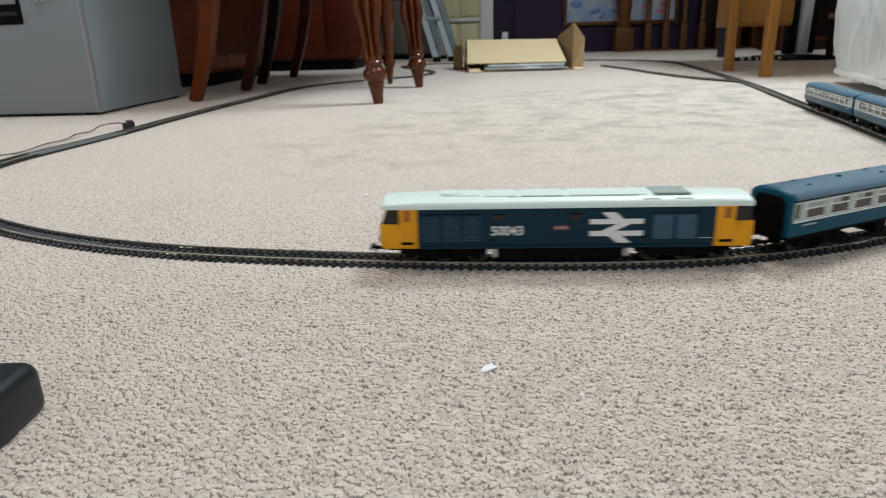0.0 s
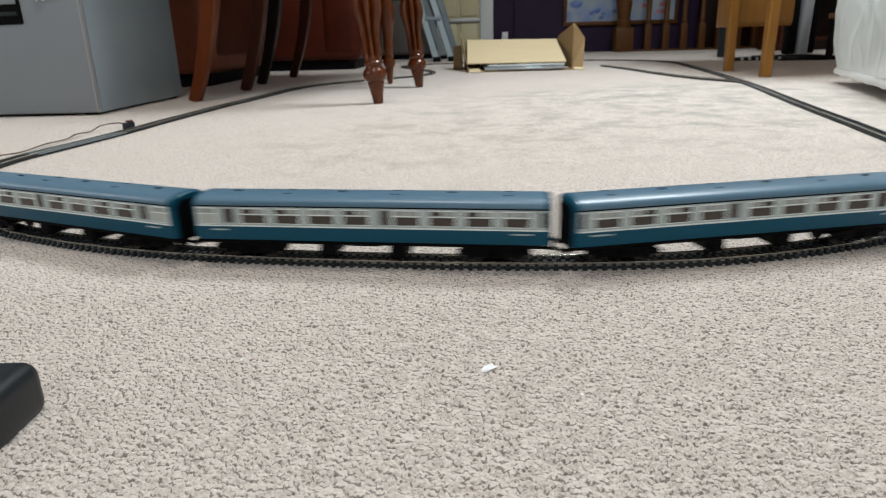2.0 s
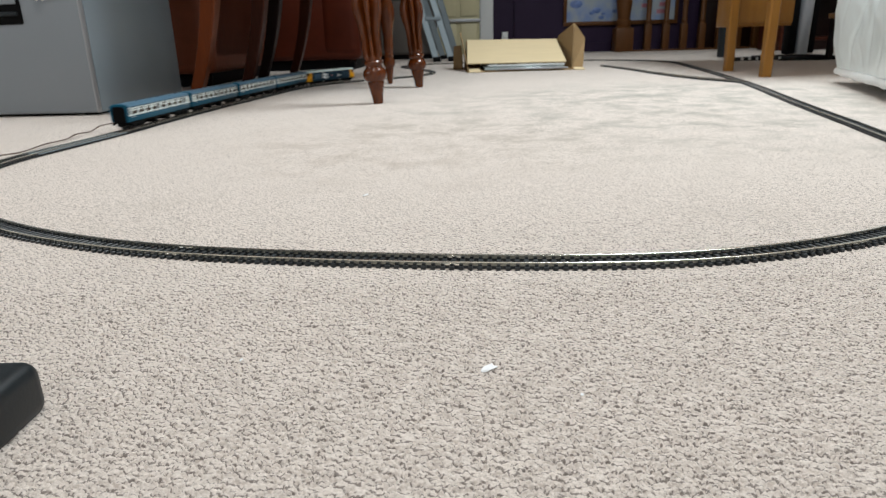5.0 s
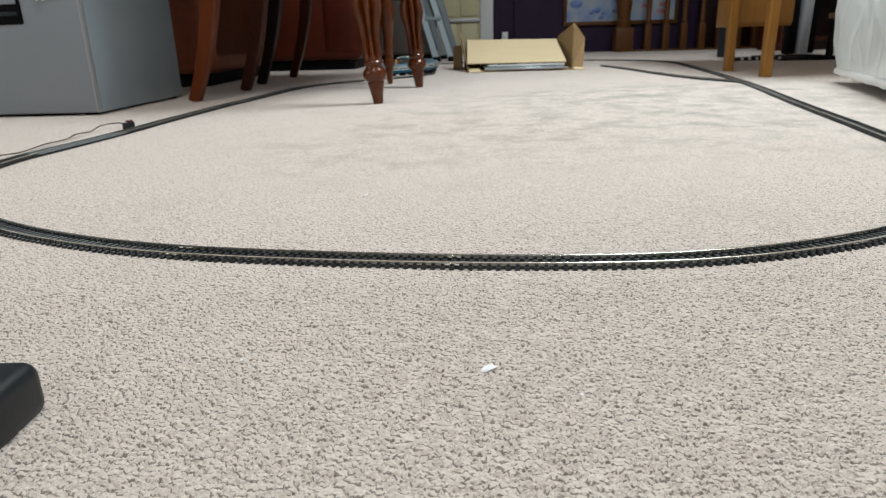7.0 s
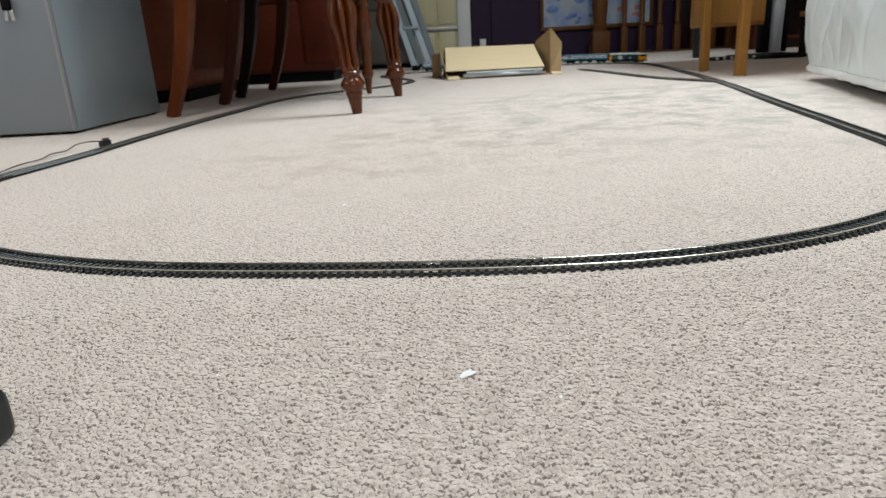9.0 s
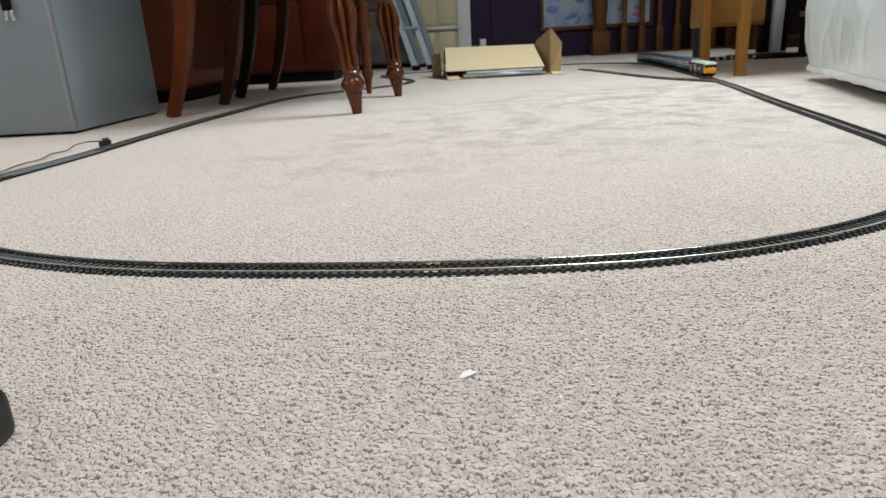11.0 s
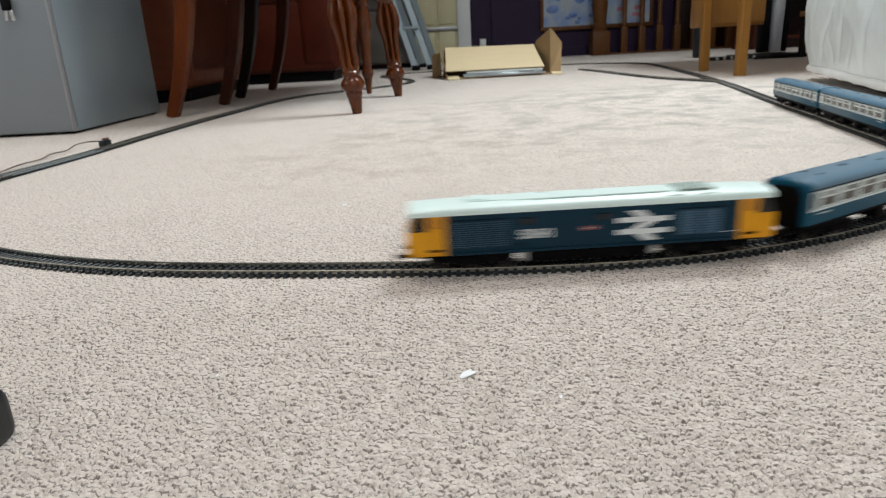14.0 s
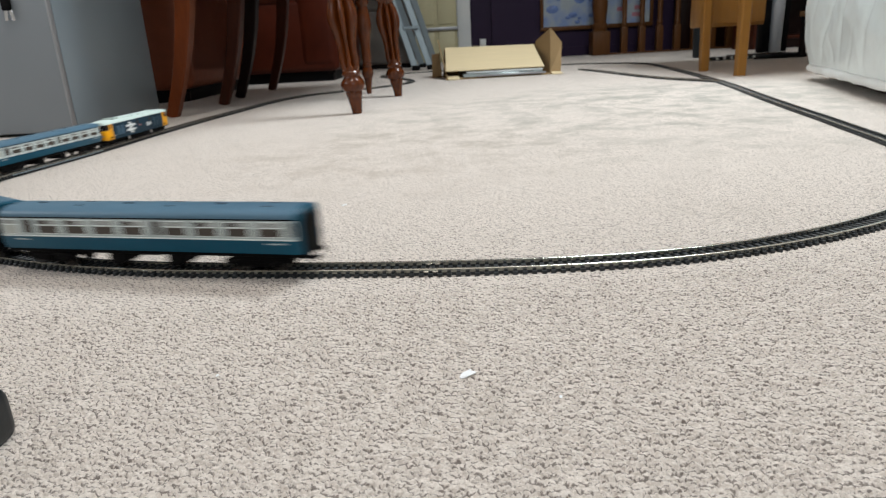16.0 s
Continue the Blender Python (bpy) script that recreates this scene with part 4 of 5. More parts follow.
def vehicle_rows(middle_back, pivot, flip):
    """Rows for a vehicle whose middle is that far behind the nose, and for its two bogies."""
    body, bogies = [], ([], [])
    for k in range(161):
        t = k / 10
        s = distance(t) - middle_back
        a, b = on_track(s + pivot), on_track(s - pivot)
        mid = (a + b) / 2
        yaw = math.atan2(a.y - b.y, a.x - b.x)
        body.append((t, Matrix.Translation((mid.x, mid.y, RAIL_TOP)) @ Matrix.Rotation(yaw + (math.pi if flip else 0), 4, "Z")))
        for rows, at in zip(bogies, (pivot, -pivot)):
            rel = heading(s + at) - yaw
            rows.append((t, Matrix.Translation(((-at if flip else at) * (a - b).length / (2 * pivot), 0, 0)) @ Matrix.Rotation(math.remainder(rel, 2 * math.pi), 4, "Z")))
    return body, bogies


TRAIN = []


def train():
    loco, bogies, pivot = locomotive()
    TRAIN.append((loco, bogies, pivot, 0.1317, False))
    first, bogies, pivot = coach()
    set_of = [first] + [copy_thing(first, Matrix()) for _ in range(3)]
    for k, c in enumerate(set_of):
        bg = sorted([o for o in c.children if o.name.startswith("bogie")], key=lambda o: -o.location.x)
        flip = k in (1, 3)
        TRAIN.append((c, bg[::-1] if flip else bg, pivot, 0.271 + 0.133 + 0.268 * k, flip))


def motions():
    for ob, bogies, pivot, back, flip in TRAIN:
        body, rows = vehicle_rows(back, pivot, flip)
        walk(ob, body)
        for b, r in zip(bogies, rows):
            walk(b, r)


# ---- furniture and clutter ----


def steel_cabinet():
    m = Matrix.Translation((-0.803, 1.581, 0)) @ Matrix.Rotation(radians(-3), 4, "Z")
    t = thing("steel_cabinet", m, "grey steel filing cabinet with recessed black handle and hanging keys", "cabinet")
    w, d, h = 0.46, 0.455, 0.71
    part("body", block(-w, 0, 0.004, d, 0.005, h, 0.004), STEEL_SIDE, t, "grey sheet steel carcass")
    part("drawer_front", block(-w + 0.002, -0.001, -0.016, 0.003, 0.006, 0.345, 0.004, 3), STEEL_PAINT, t, "grey powder-coated drawer front")
    part("drawer_front", block(-w + 0.002, -0.001, -0.016, 0.003, 0.352, h - 0.01, 0.004, 3), STEEL_PAINT, t, "grey powder-coated drawer front")
    part("edge_trim", block(-0.0030, 0.0010, -0.0172, 0.0005, 0.006, h - 0.01, 0.002, 2), SILVER, t, "thin bright edge strip")
    hd = part("handle", block(-0.275, -0.135, -0.0195, -0.014, 0.207, 0.274, 0.004, 2), BLACK_GAP, t, "black recessed pull handle")
    part("handle_lip", block(-0.268, -0.142, -0.024, -0.019, 0.225, 0.234, 0.002, 2), SOFT_BLACK, hd)
    part("handle_lip", block(-0.268, -0.142, -0.0215, -0.019, 0.250, 0.268, 0.002, 2), STEEL_PAINT, hd)
    bm = bmesh.new()
    cylinder(bm, (-0.082, -0.024, 0.302), (-0.082, -0.015, 0.302), 0.011, 16)
    lock = part("lock", bm, CHROME, t, "chrome cylinder lock")
    part("key_fob", block(-0.094, -0.072, -0.030, -0.0242, 0.276, 0.306, 0.004, 2), BLACK_GAP, lock, "dark key fob")
    for a, x in ((8, -0.084), (-9, -0.080)):
        bm = block(x - 0.004, x + 0.004, -0.027, -0.0255, 0.254, 0.296, 0.001, 1)
        bmesh.ops.rotate(bm, verts=bm.verts, cent=(-0.082, -0.026, 0.298), matrix=Matrix.Rotation(radians(a), 3, "Y"))
        part("key", bm, CHROME, lock, "small metal key")
    for x in (-0.43, -0.03):
        for y in (0.03, d - 0.04):
            part("foot", block(x - 0.02, x + 0.02, y - 0.02, y + 0.02, -0.002, 0.0055, 0.002), BLACK_GAP, t, "black foot")
    # black block put in for the shadow gap under the carcass
    part("plinth", block(-w + 0.01, -0.008, 0.012, d - 0.01, 0.002, 0.0055), BLACK_GAP, t)


def turned_leg(bm, m, k=1.0, lobes=7, seg=56, tall=0.70):
    prof = [(0.0125, 0), (0.0135, 0.004), (0.0155, 0.020), (0.0205, 0.043), (0.0225, 0.051), (0.0215, 0.054), (0.0275, 0.058), (0.0312, 0.066), (0.0315, 0.074), (0.0280, 0.082), (0.0225, 0.087),
            (0.0215, 0.091), (0.0250, 0.096), (0.0250, 0.100), (0.0215, 0.104), (0.0248, 0.112), (0.0256, 0.130), (0.0246, 0.150), (0.0264, 0.170), (0.0312, 0.192), (0.0374, 0.214), (0.0402, 0.230), (0.0388, 0.246),
            (0.0335, 0.264), (0.0265, 0.280), (0.0250, 0.288), (0.0330, 0.296), (0.0330, 0.306), (0.0270, 0.316), (0.0280, 0.36), (0.0300, 0.42), (0.0370, 0.50), (0.0400, 0.56), (0.0400, tall)]
    fine = []
    for (r0, a), (r1, b) in zip(prof, prof[1:]):
        n = 3 if b - a > 0.012 else 1
        fine += [(r0 + (r1 - r0) * i / n, a + (b - a) * i / n) for i in range(n)]
    fine.append(prof[-1])
    return lathe(bm, [(r * k, z) for r, z in fine], seg, lobes, (0.108, 0.288), 0.6, m)


def dining_table():
    t = thing("dining_table", Matrix(), "mahogany dining table on turned and fluted legs", "table")
    spots = [(-0.152, 1.667), (-0.062, 2.163), (-1.30, 1.90), (-1.21, 2.40)]
    for x, y in spots:
        bm = bmesh.new()
        turned_leg(bm, pose(x, y, 0.0, 0, -4, 0) @ pose(0, 0, 0, 0, 0, 17), 0.94)
        part("leg", bm, MAHOGANY, t, "glossy turned mahogany leg with carved flutes")
    bm = bmesh.new()
    turned_leg(bm, pose(-0.170, 2.36, 0), 0.66, 0, 20)
    part("centre_leg", bm, MAHOGANY, t, "slim reddish turned support leg")
    m = Matrix.Translation((-0.68, 2.06, 0)) @ Matrix.Rotation(radians(-10.2), 4, "Z")
    part("apron", block(-0.60, 0.60, -0.27, 0.27, 0.62, 0.70, 0.004, 1, m), MAHOGANY, t)
    # unseen top, extended past the legs to shade the floor below
    part("tabletop", block(-0.68, 0.68, -0.36, 0.78, 0.70, 0.73, 0.008, 3, m), MAHOGANY, t, "polished mahogany top, widened to shade the floor")


def sabre_leg(foot, sweep_by, w0, w1, mat_w):
    """A square-section leg, splayed at the foot and straightening towards the seat."""
    bm = bmesh.new()
    a = Vector(foot)
    pts = [a + Vector((sweep_by * (1 - (1 - k / 14) ** 1.9), 0, 0.44 * k / 14)) for k in range(15)]
    return sweep(bm, pts, lambda u: rounded(w0 + (w1 - w0) * u, (w0 + (w1 - w0) * u) * mat_w, 0.003))


def sabre_chair(x, y, turn, mat, label, front=0.40):
    """A dining chair seen from below the seat: two swept legs, two straighter ones, rails and seat."""
    t = thing("dining_chair", Matrix.Translation((x, y, 0)) @ Matrix.Rotation(radians(turn), 4, "Z"), label, "chair", "chairs at the table")
    for s in (0.0, front):
        # the farther leg takes SHADED_WOOD, its shade put into the colour
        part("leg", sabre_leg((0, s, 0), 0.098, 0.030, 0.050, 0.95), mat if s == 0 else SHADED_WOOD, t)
        part("leg", sabre_leg((-0.40, s, 0), -0.04, 0.026, 0.04, 0.85), mat, t)
    for s in (0.0, front):
        part("side_rail", block(-0.44, 0.04, s - 0.012, s + 0.012, 0.40, 0.45, 0.003), mat, t)
    part("seat", block(-0.46, 0.06, -0.03, front + 0.03, 0.45, 0.49, 0.015, 3), LEATHER, t, "padded seat")
    part("backrest", block(-0.47, -0.44, -0.02, front + 0.02, 0.49, 0.95, 0.01, 2), mat, t)


def sofa(name, m, w, d, label, gap=0.055, mat=None):
    mat = mat or LEATHER
    t = thing(name, m, label, "sofa")
    # x along its width, y to the back
    bm = block(0, w, 0, d, gap, 0.40, 0.03, 4)
    part("base", bm, mat, t, "stitched leather base")
    for x in (0, w - 0.2):
        part("arm", block(x, x + 0.2, -0.01, d, gap + 0.012, 0.62, 0.05, 4), mat, t)
    part("back", block(0.02, w - 0.02, d - 0.22, d + 0.01, 0.35, 0.85, 0.06, 4), mat, t)
    n = max(1, round((w - 0.4) / 0.6))
    for k in range(n):
        a = 0.2 + (w - 0.4) * k / n
        part("cushion", block(a + 0.004, a + (w - 0.4) / n - 0.004, -0.02, d - 0.2, 0.38, 0.50, 0.04, 4), mat, t)
    for x in (0.06, w - 0.06):
        for y in (0.06, d - 0.06):
            bm = bmesh.new()
            lathe(bm, [(0.022, 0), (0.03, gap + 0.02)], 14, m=Matrix.Translation((x, y, 0)))
            part("foot", bm, DARK_WOOD, t, "dark wooden foot")
    # black block added in place of the shadow under the sofa
    part("plinth", block(0.04, w - 0.04, 0.035, d - 0.04, -0.001, gap - 0.008), BLACK_GAP, t, "black plinth block in place of shade under the seat")
    part("lining", block(0.03, w - 0.03, 0.04, d - 0.03, gap - 0.01, gap + 0.002), BLACK_GAP, t, "black underside")


def step_ladder():
    t = thing("step_ladder", Matrix(), "folded-out aluminium step ladder standing on the carpet", "ladder")
    for a, b in (((0.088, 4.20, 0), (-0.26, 4.42, 1.15)), ((-0.005, 4.17, 0), (-0.34, 4.40, 1.15)), ((0.135, 4.66, 0), (-0.20, 4.45, 1.13)), ((0.04, 4.66, 0), (-0.32, 4.45, 1.13))):
        bm = bmesh.new()
        sweep(bm, [a, b], rounded(0.040, 0.05, 0.004))
        part("rail", bm, ALUMINIUM, t)
    for k in range(4):
        u = 0.22 + 0.2 * k
        p = Vector((0.088, 4.20, 0)).lerp(Vector((-0.26, 4.42, 1.15)), u)
        q = Vector((-0.005, 4.17, 0)).lerp(Vector((-0.34, 4.40, 1.15)), u)
        bm = bmesh.new()
        sweep(bm, [p, q], rounded(0.08, 0.02, 0.004))
        part("step", bm, ALUMINIUM, t, "ribbed step")
    for a in ((0.088, 4.20), (-0.005, 4.17), (0.135, 4.66), (0.04, 4.66)):
        part("foot", block(a[0] - 0.025, a[0] + 0.025, a[1] - 0.03, a[1] + 0.03, -0.001, 0.03, 0.006), BLACK_GAP, t, "black rubber foot")


def folded_sheet(bm, quad, thick):
    """A flat panel with thickness from four corners."""
    a, b, c, d = [Vector(q) for q in quad]
    n = (b - a).cross(d - a).normalized() * thick
    lo = [bm.verts.new(p) for p in (a, b, c, d)]
    hi = [bm.verts.new(p + n) for p in (a, b, c, d)]
    bm.faces.new(lo[::-1])
    bm.faces.new(hi)
    for k in range(4):
        bm.faces.new((lo[k], lo[(k + 1) % 4], hi[(k + 1) % 4], hi[k]))
    return bm


def cardboard_box():
    t = thing("cardboard_box", Matrix(), "opened flat cardboard box with raised flaps, lying on carpet", "box")
    bl, br = Vector((0.128, 2.93, 0.034)), Vector((0.56, 2.94, 0.032))
    tl, tr = Vector((0.145, 3.32, 0.128)), Vector((0.578, 3.32, 0.122))
    part("lid_panel", folded_sheet(bmesh.new(), (bl, br, tr, tl), 0.004), CARD, t, "pale inner face of the lid", smooth=False)
    part("base", folded_sheet(bmesh.new(), ((0.125, 2.905, 0.0), (0.63, 2.927, 0.0), (0.64, 3.36, 0.0), (0.13, 3.36, 0.0)), 0.006), CARD_DARK, t, smooth=False)
    part("back_panel", folded_sheet(bmesh.new(), ((0.13, 3.345, 0.004), (0.62, 3.345, 0.004), (0.60, 3.335, 0.126), (0.14, 3.335, 0.126)), 0.004), CARD_DARK, t, smooth=False)
    part("flap", folded_sheet(bmesh.new(), ((0.583, 2.93, 0.004), (0.629, 2.925, 0.002), (0.640, 2.955, 0.128), (0.612, 3.05, 0.192)), 0.004), CARD_DARK, t, smooth=False)
    part("flap", folded_sheet(bmesh.new(), ((0.587, 2.935, 0.004), (0.612, 3.055, 0.192), (0.590, 3.30, 0.140), (0.574, 3.32, 0.01)), 0.004), CARD_DARK, t, "bent-up side flap", smooth=False)
    part("flap", folded_sheet(bmesh.new(), ((0.135, 2.91, 0.003), (0.108, 3.14, 0.17), (0.112, 3.30, 0.17), (0.145, 3.34, 0.004)), 0.004), CARD_DARK, t, smooth=False)
    part("flap", folded_sheet(bmesh.new(), ((0.075, 3.20, 0.0), (0.118, 3.16, 0.0), (0.112, 3.16, 0.11), (0.078, 3.2, 0.105)), 0.004), CARD_DARK, t, smooth=False)
    for a, b in ((0.132, 0.185), (0.585, 0.632)):
        part("corner_tab", folded_sheet(bmesh.new(), ((a, 2.885, 0.001), (b, 2.89, 0.001), (b - 0.004, 2.95, 0.012), (a + 0.004, 2.95, 0.012)), 0.003), CARD, t, "torn pale corner tab", smooth=False)
    s = thing("metal_shelf", Matrix(), "grey sheet metal shelf part half inside the cardboard box", "shelf")
    part("tray", block(0.20, 0.545, 2.905, 3.2, 0.0075, 0.021, 0.002, 1), SHEET_METAL, s)
    part("rim", block(0.215, 0.55, 2.915, 2.93, 0.022, 0.029, 0.002, 1), WHITE_PAINT, s, "bright folded rim")
    part("lip", block(0.26, 0.56, 2.898, 2.9045, 0.0075, 0.016, 0.002, 1), SILVER, s)


def pine_desk():
    t = thing("pine_desk", Matrix(), "pine desk with square tapered legs and a drawer box", "desk")
    for x, y, lean in ((1.074, 2.20, 0.002), (1.100, 2.545, -0.004), (1.66, 2.205, -0.02), (1.68, 2.545, -0.02)):
        bm = bmesh.new()
        sweep(bm, [(x, y, 0), (x + lean, y, 0.27), (x + lean * 2.4, y, 0.70)], lambda u: rounded(0.031 + 0.004 * u, 0.031 + 0.004 * u, 0.004))
        part("leg", bm, PINE, t, "honey-coloured pine leg")
    part("drawer_box", block(1.106, 1.335, 2.575, 2.72, 0.158, 0.66, 0.004), PINE, t, "pine drawer pedestal")
    part("drawer_front", block(1.110, 1.331, 2.563, 2.5745, 0.17, 0.40, 0.003), PINE, t)
    part("stretcher", block(1.11, 1.67, 2.20, 2.225, 0.238, 0.315, 0.003), PINE, t)
    # unseen top, enlarged to shade the floor under the desk
    part("desktop", block(0.96, 2.25, 1.98, 3.0, 0.70, 0.73, 0.006), PINE, t)


def stand_and_strip():
    t = thing("equipment_stand", Matrix(), "black stand with a silver column on a flat base", "stand")
    part("base_plate", block(1.68, 2.0, 3.30, 3.62, -0.001, 0.010, 0.004), BLACK_GAP, t)
    bm = bmesh.new()
    cylinder(bm, (1.832, 3.42, 0.02), (1.845, 3.42, 0.75), 0.032, 20)
    part("column", bm, SILVER, t, "silver tube")
    part("panel", block(1.755, 1.797, 3.40, 3.46, 0.02, 0.75, 0.006), BLACK_GAP, t, "black upright")
    part("panel", block(1.895, 1.925, 3.46, 3.52, 0.02, 0.75, 0.006), BLACK_GAP, t, "black upright")
    s = thing("power_strip", Matrix(), "dark power strip with pale round sockets on carpet", "power strip")
    part("strip", block(1.44, 1.74, 3.27, 3.32, -0.001, 0.017, 0.005), SOFT_BLACK, s)
    for k in range(6):
        bm = bmesh.new()
        x = 1.475 + 0.0365 * k
        lathe(bm, [(0.0042, 0), (0.0072, 0), (0.0072, 0.004), (0.0042, 0.004)], 14, m=pose(x, 3.271, 0.0095, 90))
        part("socket", bm, WHITE_PAINT, s, "white round socket ring")
    for y in (3.20, 3.34):
        bm = bmesh.new()
        sweep(bm, [(1.62, y, 0.004), (1.8, y - 0.05, 0.004), (2.0, y + 0.03, 0.004), (2.3, y, 0.004)], circle(0.005))
        tagged(mesh_object("cable", bm, BLACK_GAP, True), "black cable lying on carpet", "cable")
    st = thing("stool", Matrix(), "small dark stool with a pine top behind the desk", "stool")
    part("seat", block(1.87, 2.09, 3.06, 3.28, 0.184, 0.208, 0.004), PINE, st)
    for x in (1.89, 2.07):
        for y in (3.08, 3.26):
            part("leg", block(x - 0.012, x + 0.012, y - 0.012, y + 0.012, 0.0, 0.1845), DARK_WOOD, st)


def mattress():
    c = Vector((1.143, 1.905, 0))
    yaw = math.atan2(-0.60, -0.215)
    m = Matrix.Translation(c) @ Matrix.Rotation(yaw, 4, "Z")
    t = thing("wrapped_mattress", m, "white mattress in a shiny wrinkled cover with piped edge", "mattress")
    # local x runs along the near edge, local y to the far side
    L, W, z0, z1 = 0.95, 1.6, 0.029, 0.40
    bm = bmesh.new()
    nx, nz = 150, 44
    rows = []
    for j in range(nz + 1):
        row = []
        for i in range(nx + 1):
            x, z = L * i / nx, z0 + (z1 - z0) * j / nz
            bulge = 0.030 * math.sin(math.pi * j / nz) ** 0.6
            crease = 0.0
            for at, lean, deep, wide in ((0.10, 0.25, 0.010, 0.012), (0.19, 0.85, 0.012, 0.010), (0.27, -0.7, 0.014, 0.014), (0.37, 0.30, 0.010, 0.016), (0.47, 1.1, 0.012, 0.012), (0.58, 0.4, 0.010, 0.015), (0.74, 0.2, 0.012, 0.014)):
                off = x - at - lean * (z - 0.1) + 0.02 * noise.noise(Vector((z * 9, at * 20, 0)))
                crease += 0.38 * deep * math.exp(-(off / wide) ** 2) * (0.5 + 0.5 * math.sin(z * 17 + at * 30))
            fold = crease + 0.012 * noise.noise(Vector((x * 4, z * 6, 1.3))) + 0.007 * abs(noise.noise(Vector((x * 6 + z * 9, z * 7 - x * 3, 4.0))))
            soft = min(1, 6 * j / nz, 6 * (nz - j) / nz)
            row.append(bm.verts.new((x, -bulge + fold * soft, z + 0.002 * noise.noise(Vector((x * 6, 0, 2))) * (1 if j == 0 else 0))))
        rows.append(row)
    for a, b in zip(rows, rows[1:]):
        for k in range(nx):
            bm.faces.new((a[k], a[k + 1], b[k + 1], b[k]))
    part("side", bm, MATTRESS_FABRIC, t, "shiny wrinkled white side")
    part("core", block(0.0, L, 0.004, W, z0 + 0.002, z1, 0.012, 3), MATTRESS_FABRIC, t)
    for z in (z0 + 0.004, z1):
        bm = bmesh.new()
        sweep(bm, [(L * k / 50, -0.006 + 0.003 * math.sin(k * 0.9), z + 0.0018 * noise.noise(Vector((k * 0.35, z, 0)))) for k in range(51)], circle(0.0105, 10))
        part("piping", bm, PIPING, t, "thick white piping")
    bm = bmesh.new()
    sweep(bm, [(-0.004, 0.0, z0 + 0.004), (-0.006, 0.0, 0.2), (-0.004, 0.0, z1)], circle(0.009, 8))
    part("piping", bm, PIPING, t)
    # dark base fills the shaded gap, set back to fit the camera's view
    part("base", block(0.24, L, 0.05, W - 0.03, 0.0, z0 + 0.004), BED_BASE, t, "dark recessed base")


def balustrade():
    t = thing("pine_balustrade", Matrix(), "varnished pine balustrade with newel post and spindles", "balustrade")
    nw = bmesh.new()
    box(nw, 1.325, 1.455, 5.05, 5.18, 0, 0.17, 0.006)
    lathe(nw, [(0.062, 0.17), (0.05, 0.185), (0.058, 0.2), (0.058, 0.22), (0.045, 0.235), (0.05, 0.28), (0.058, 0.36), (0.05, 0.5), (0.045, 0.8)], 20, m=Matrix.Translation((1.39, 5.115, 0)))
    part("newel_post", nw, PINE_DARK, t, "turned newel post on a square block")
    part("bottom_rail", block(1.455, 2.6, 5.08, 5.14, -0.002, 0.012, 0.003), PINE_DARK, t)
    for k in range(8):
        x = 1.575 + 0.1345 * k
        bm = bmesh.new()
        box(bm, x - 0.024, x + 0.024, 5.09, 5.135, 0.012, 0.19, 0.003)
        lathe(bm, [(0.022, 0.19), (0.018, 0.2), (0.024, 0.215), (0.018, 0.23), (0.02, 0.4), (0.016, 0.8)], 12, m=Matrix.Translation((x, 5.112, 0)))
        part("spindle", bm, PINE_DARK, t)
    part("handrail", block(1.39, 2.6, 5.08, 5.14, 0.8, 0.86, 0.01), PINE_DARK, t)


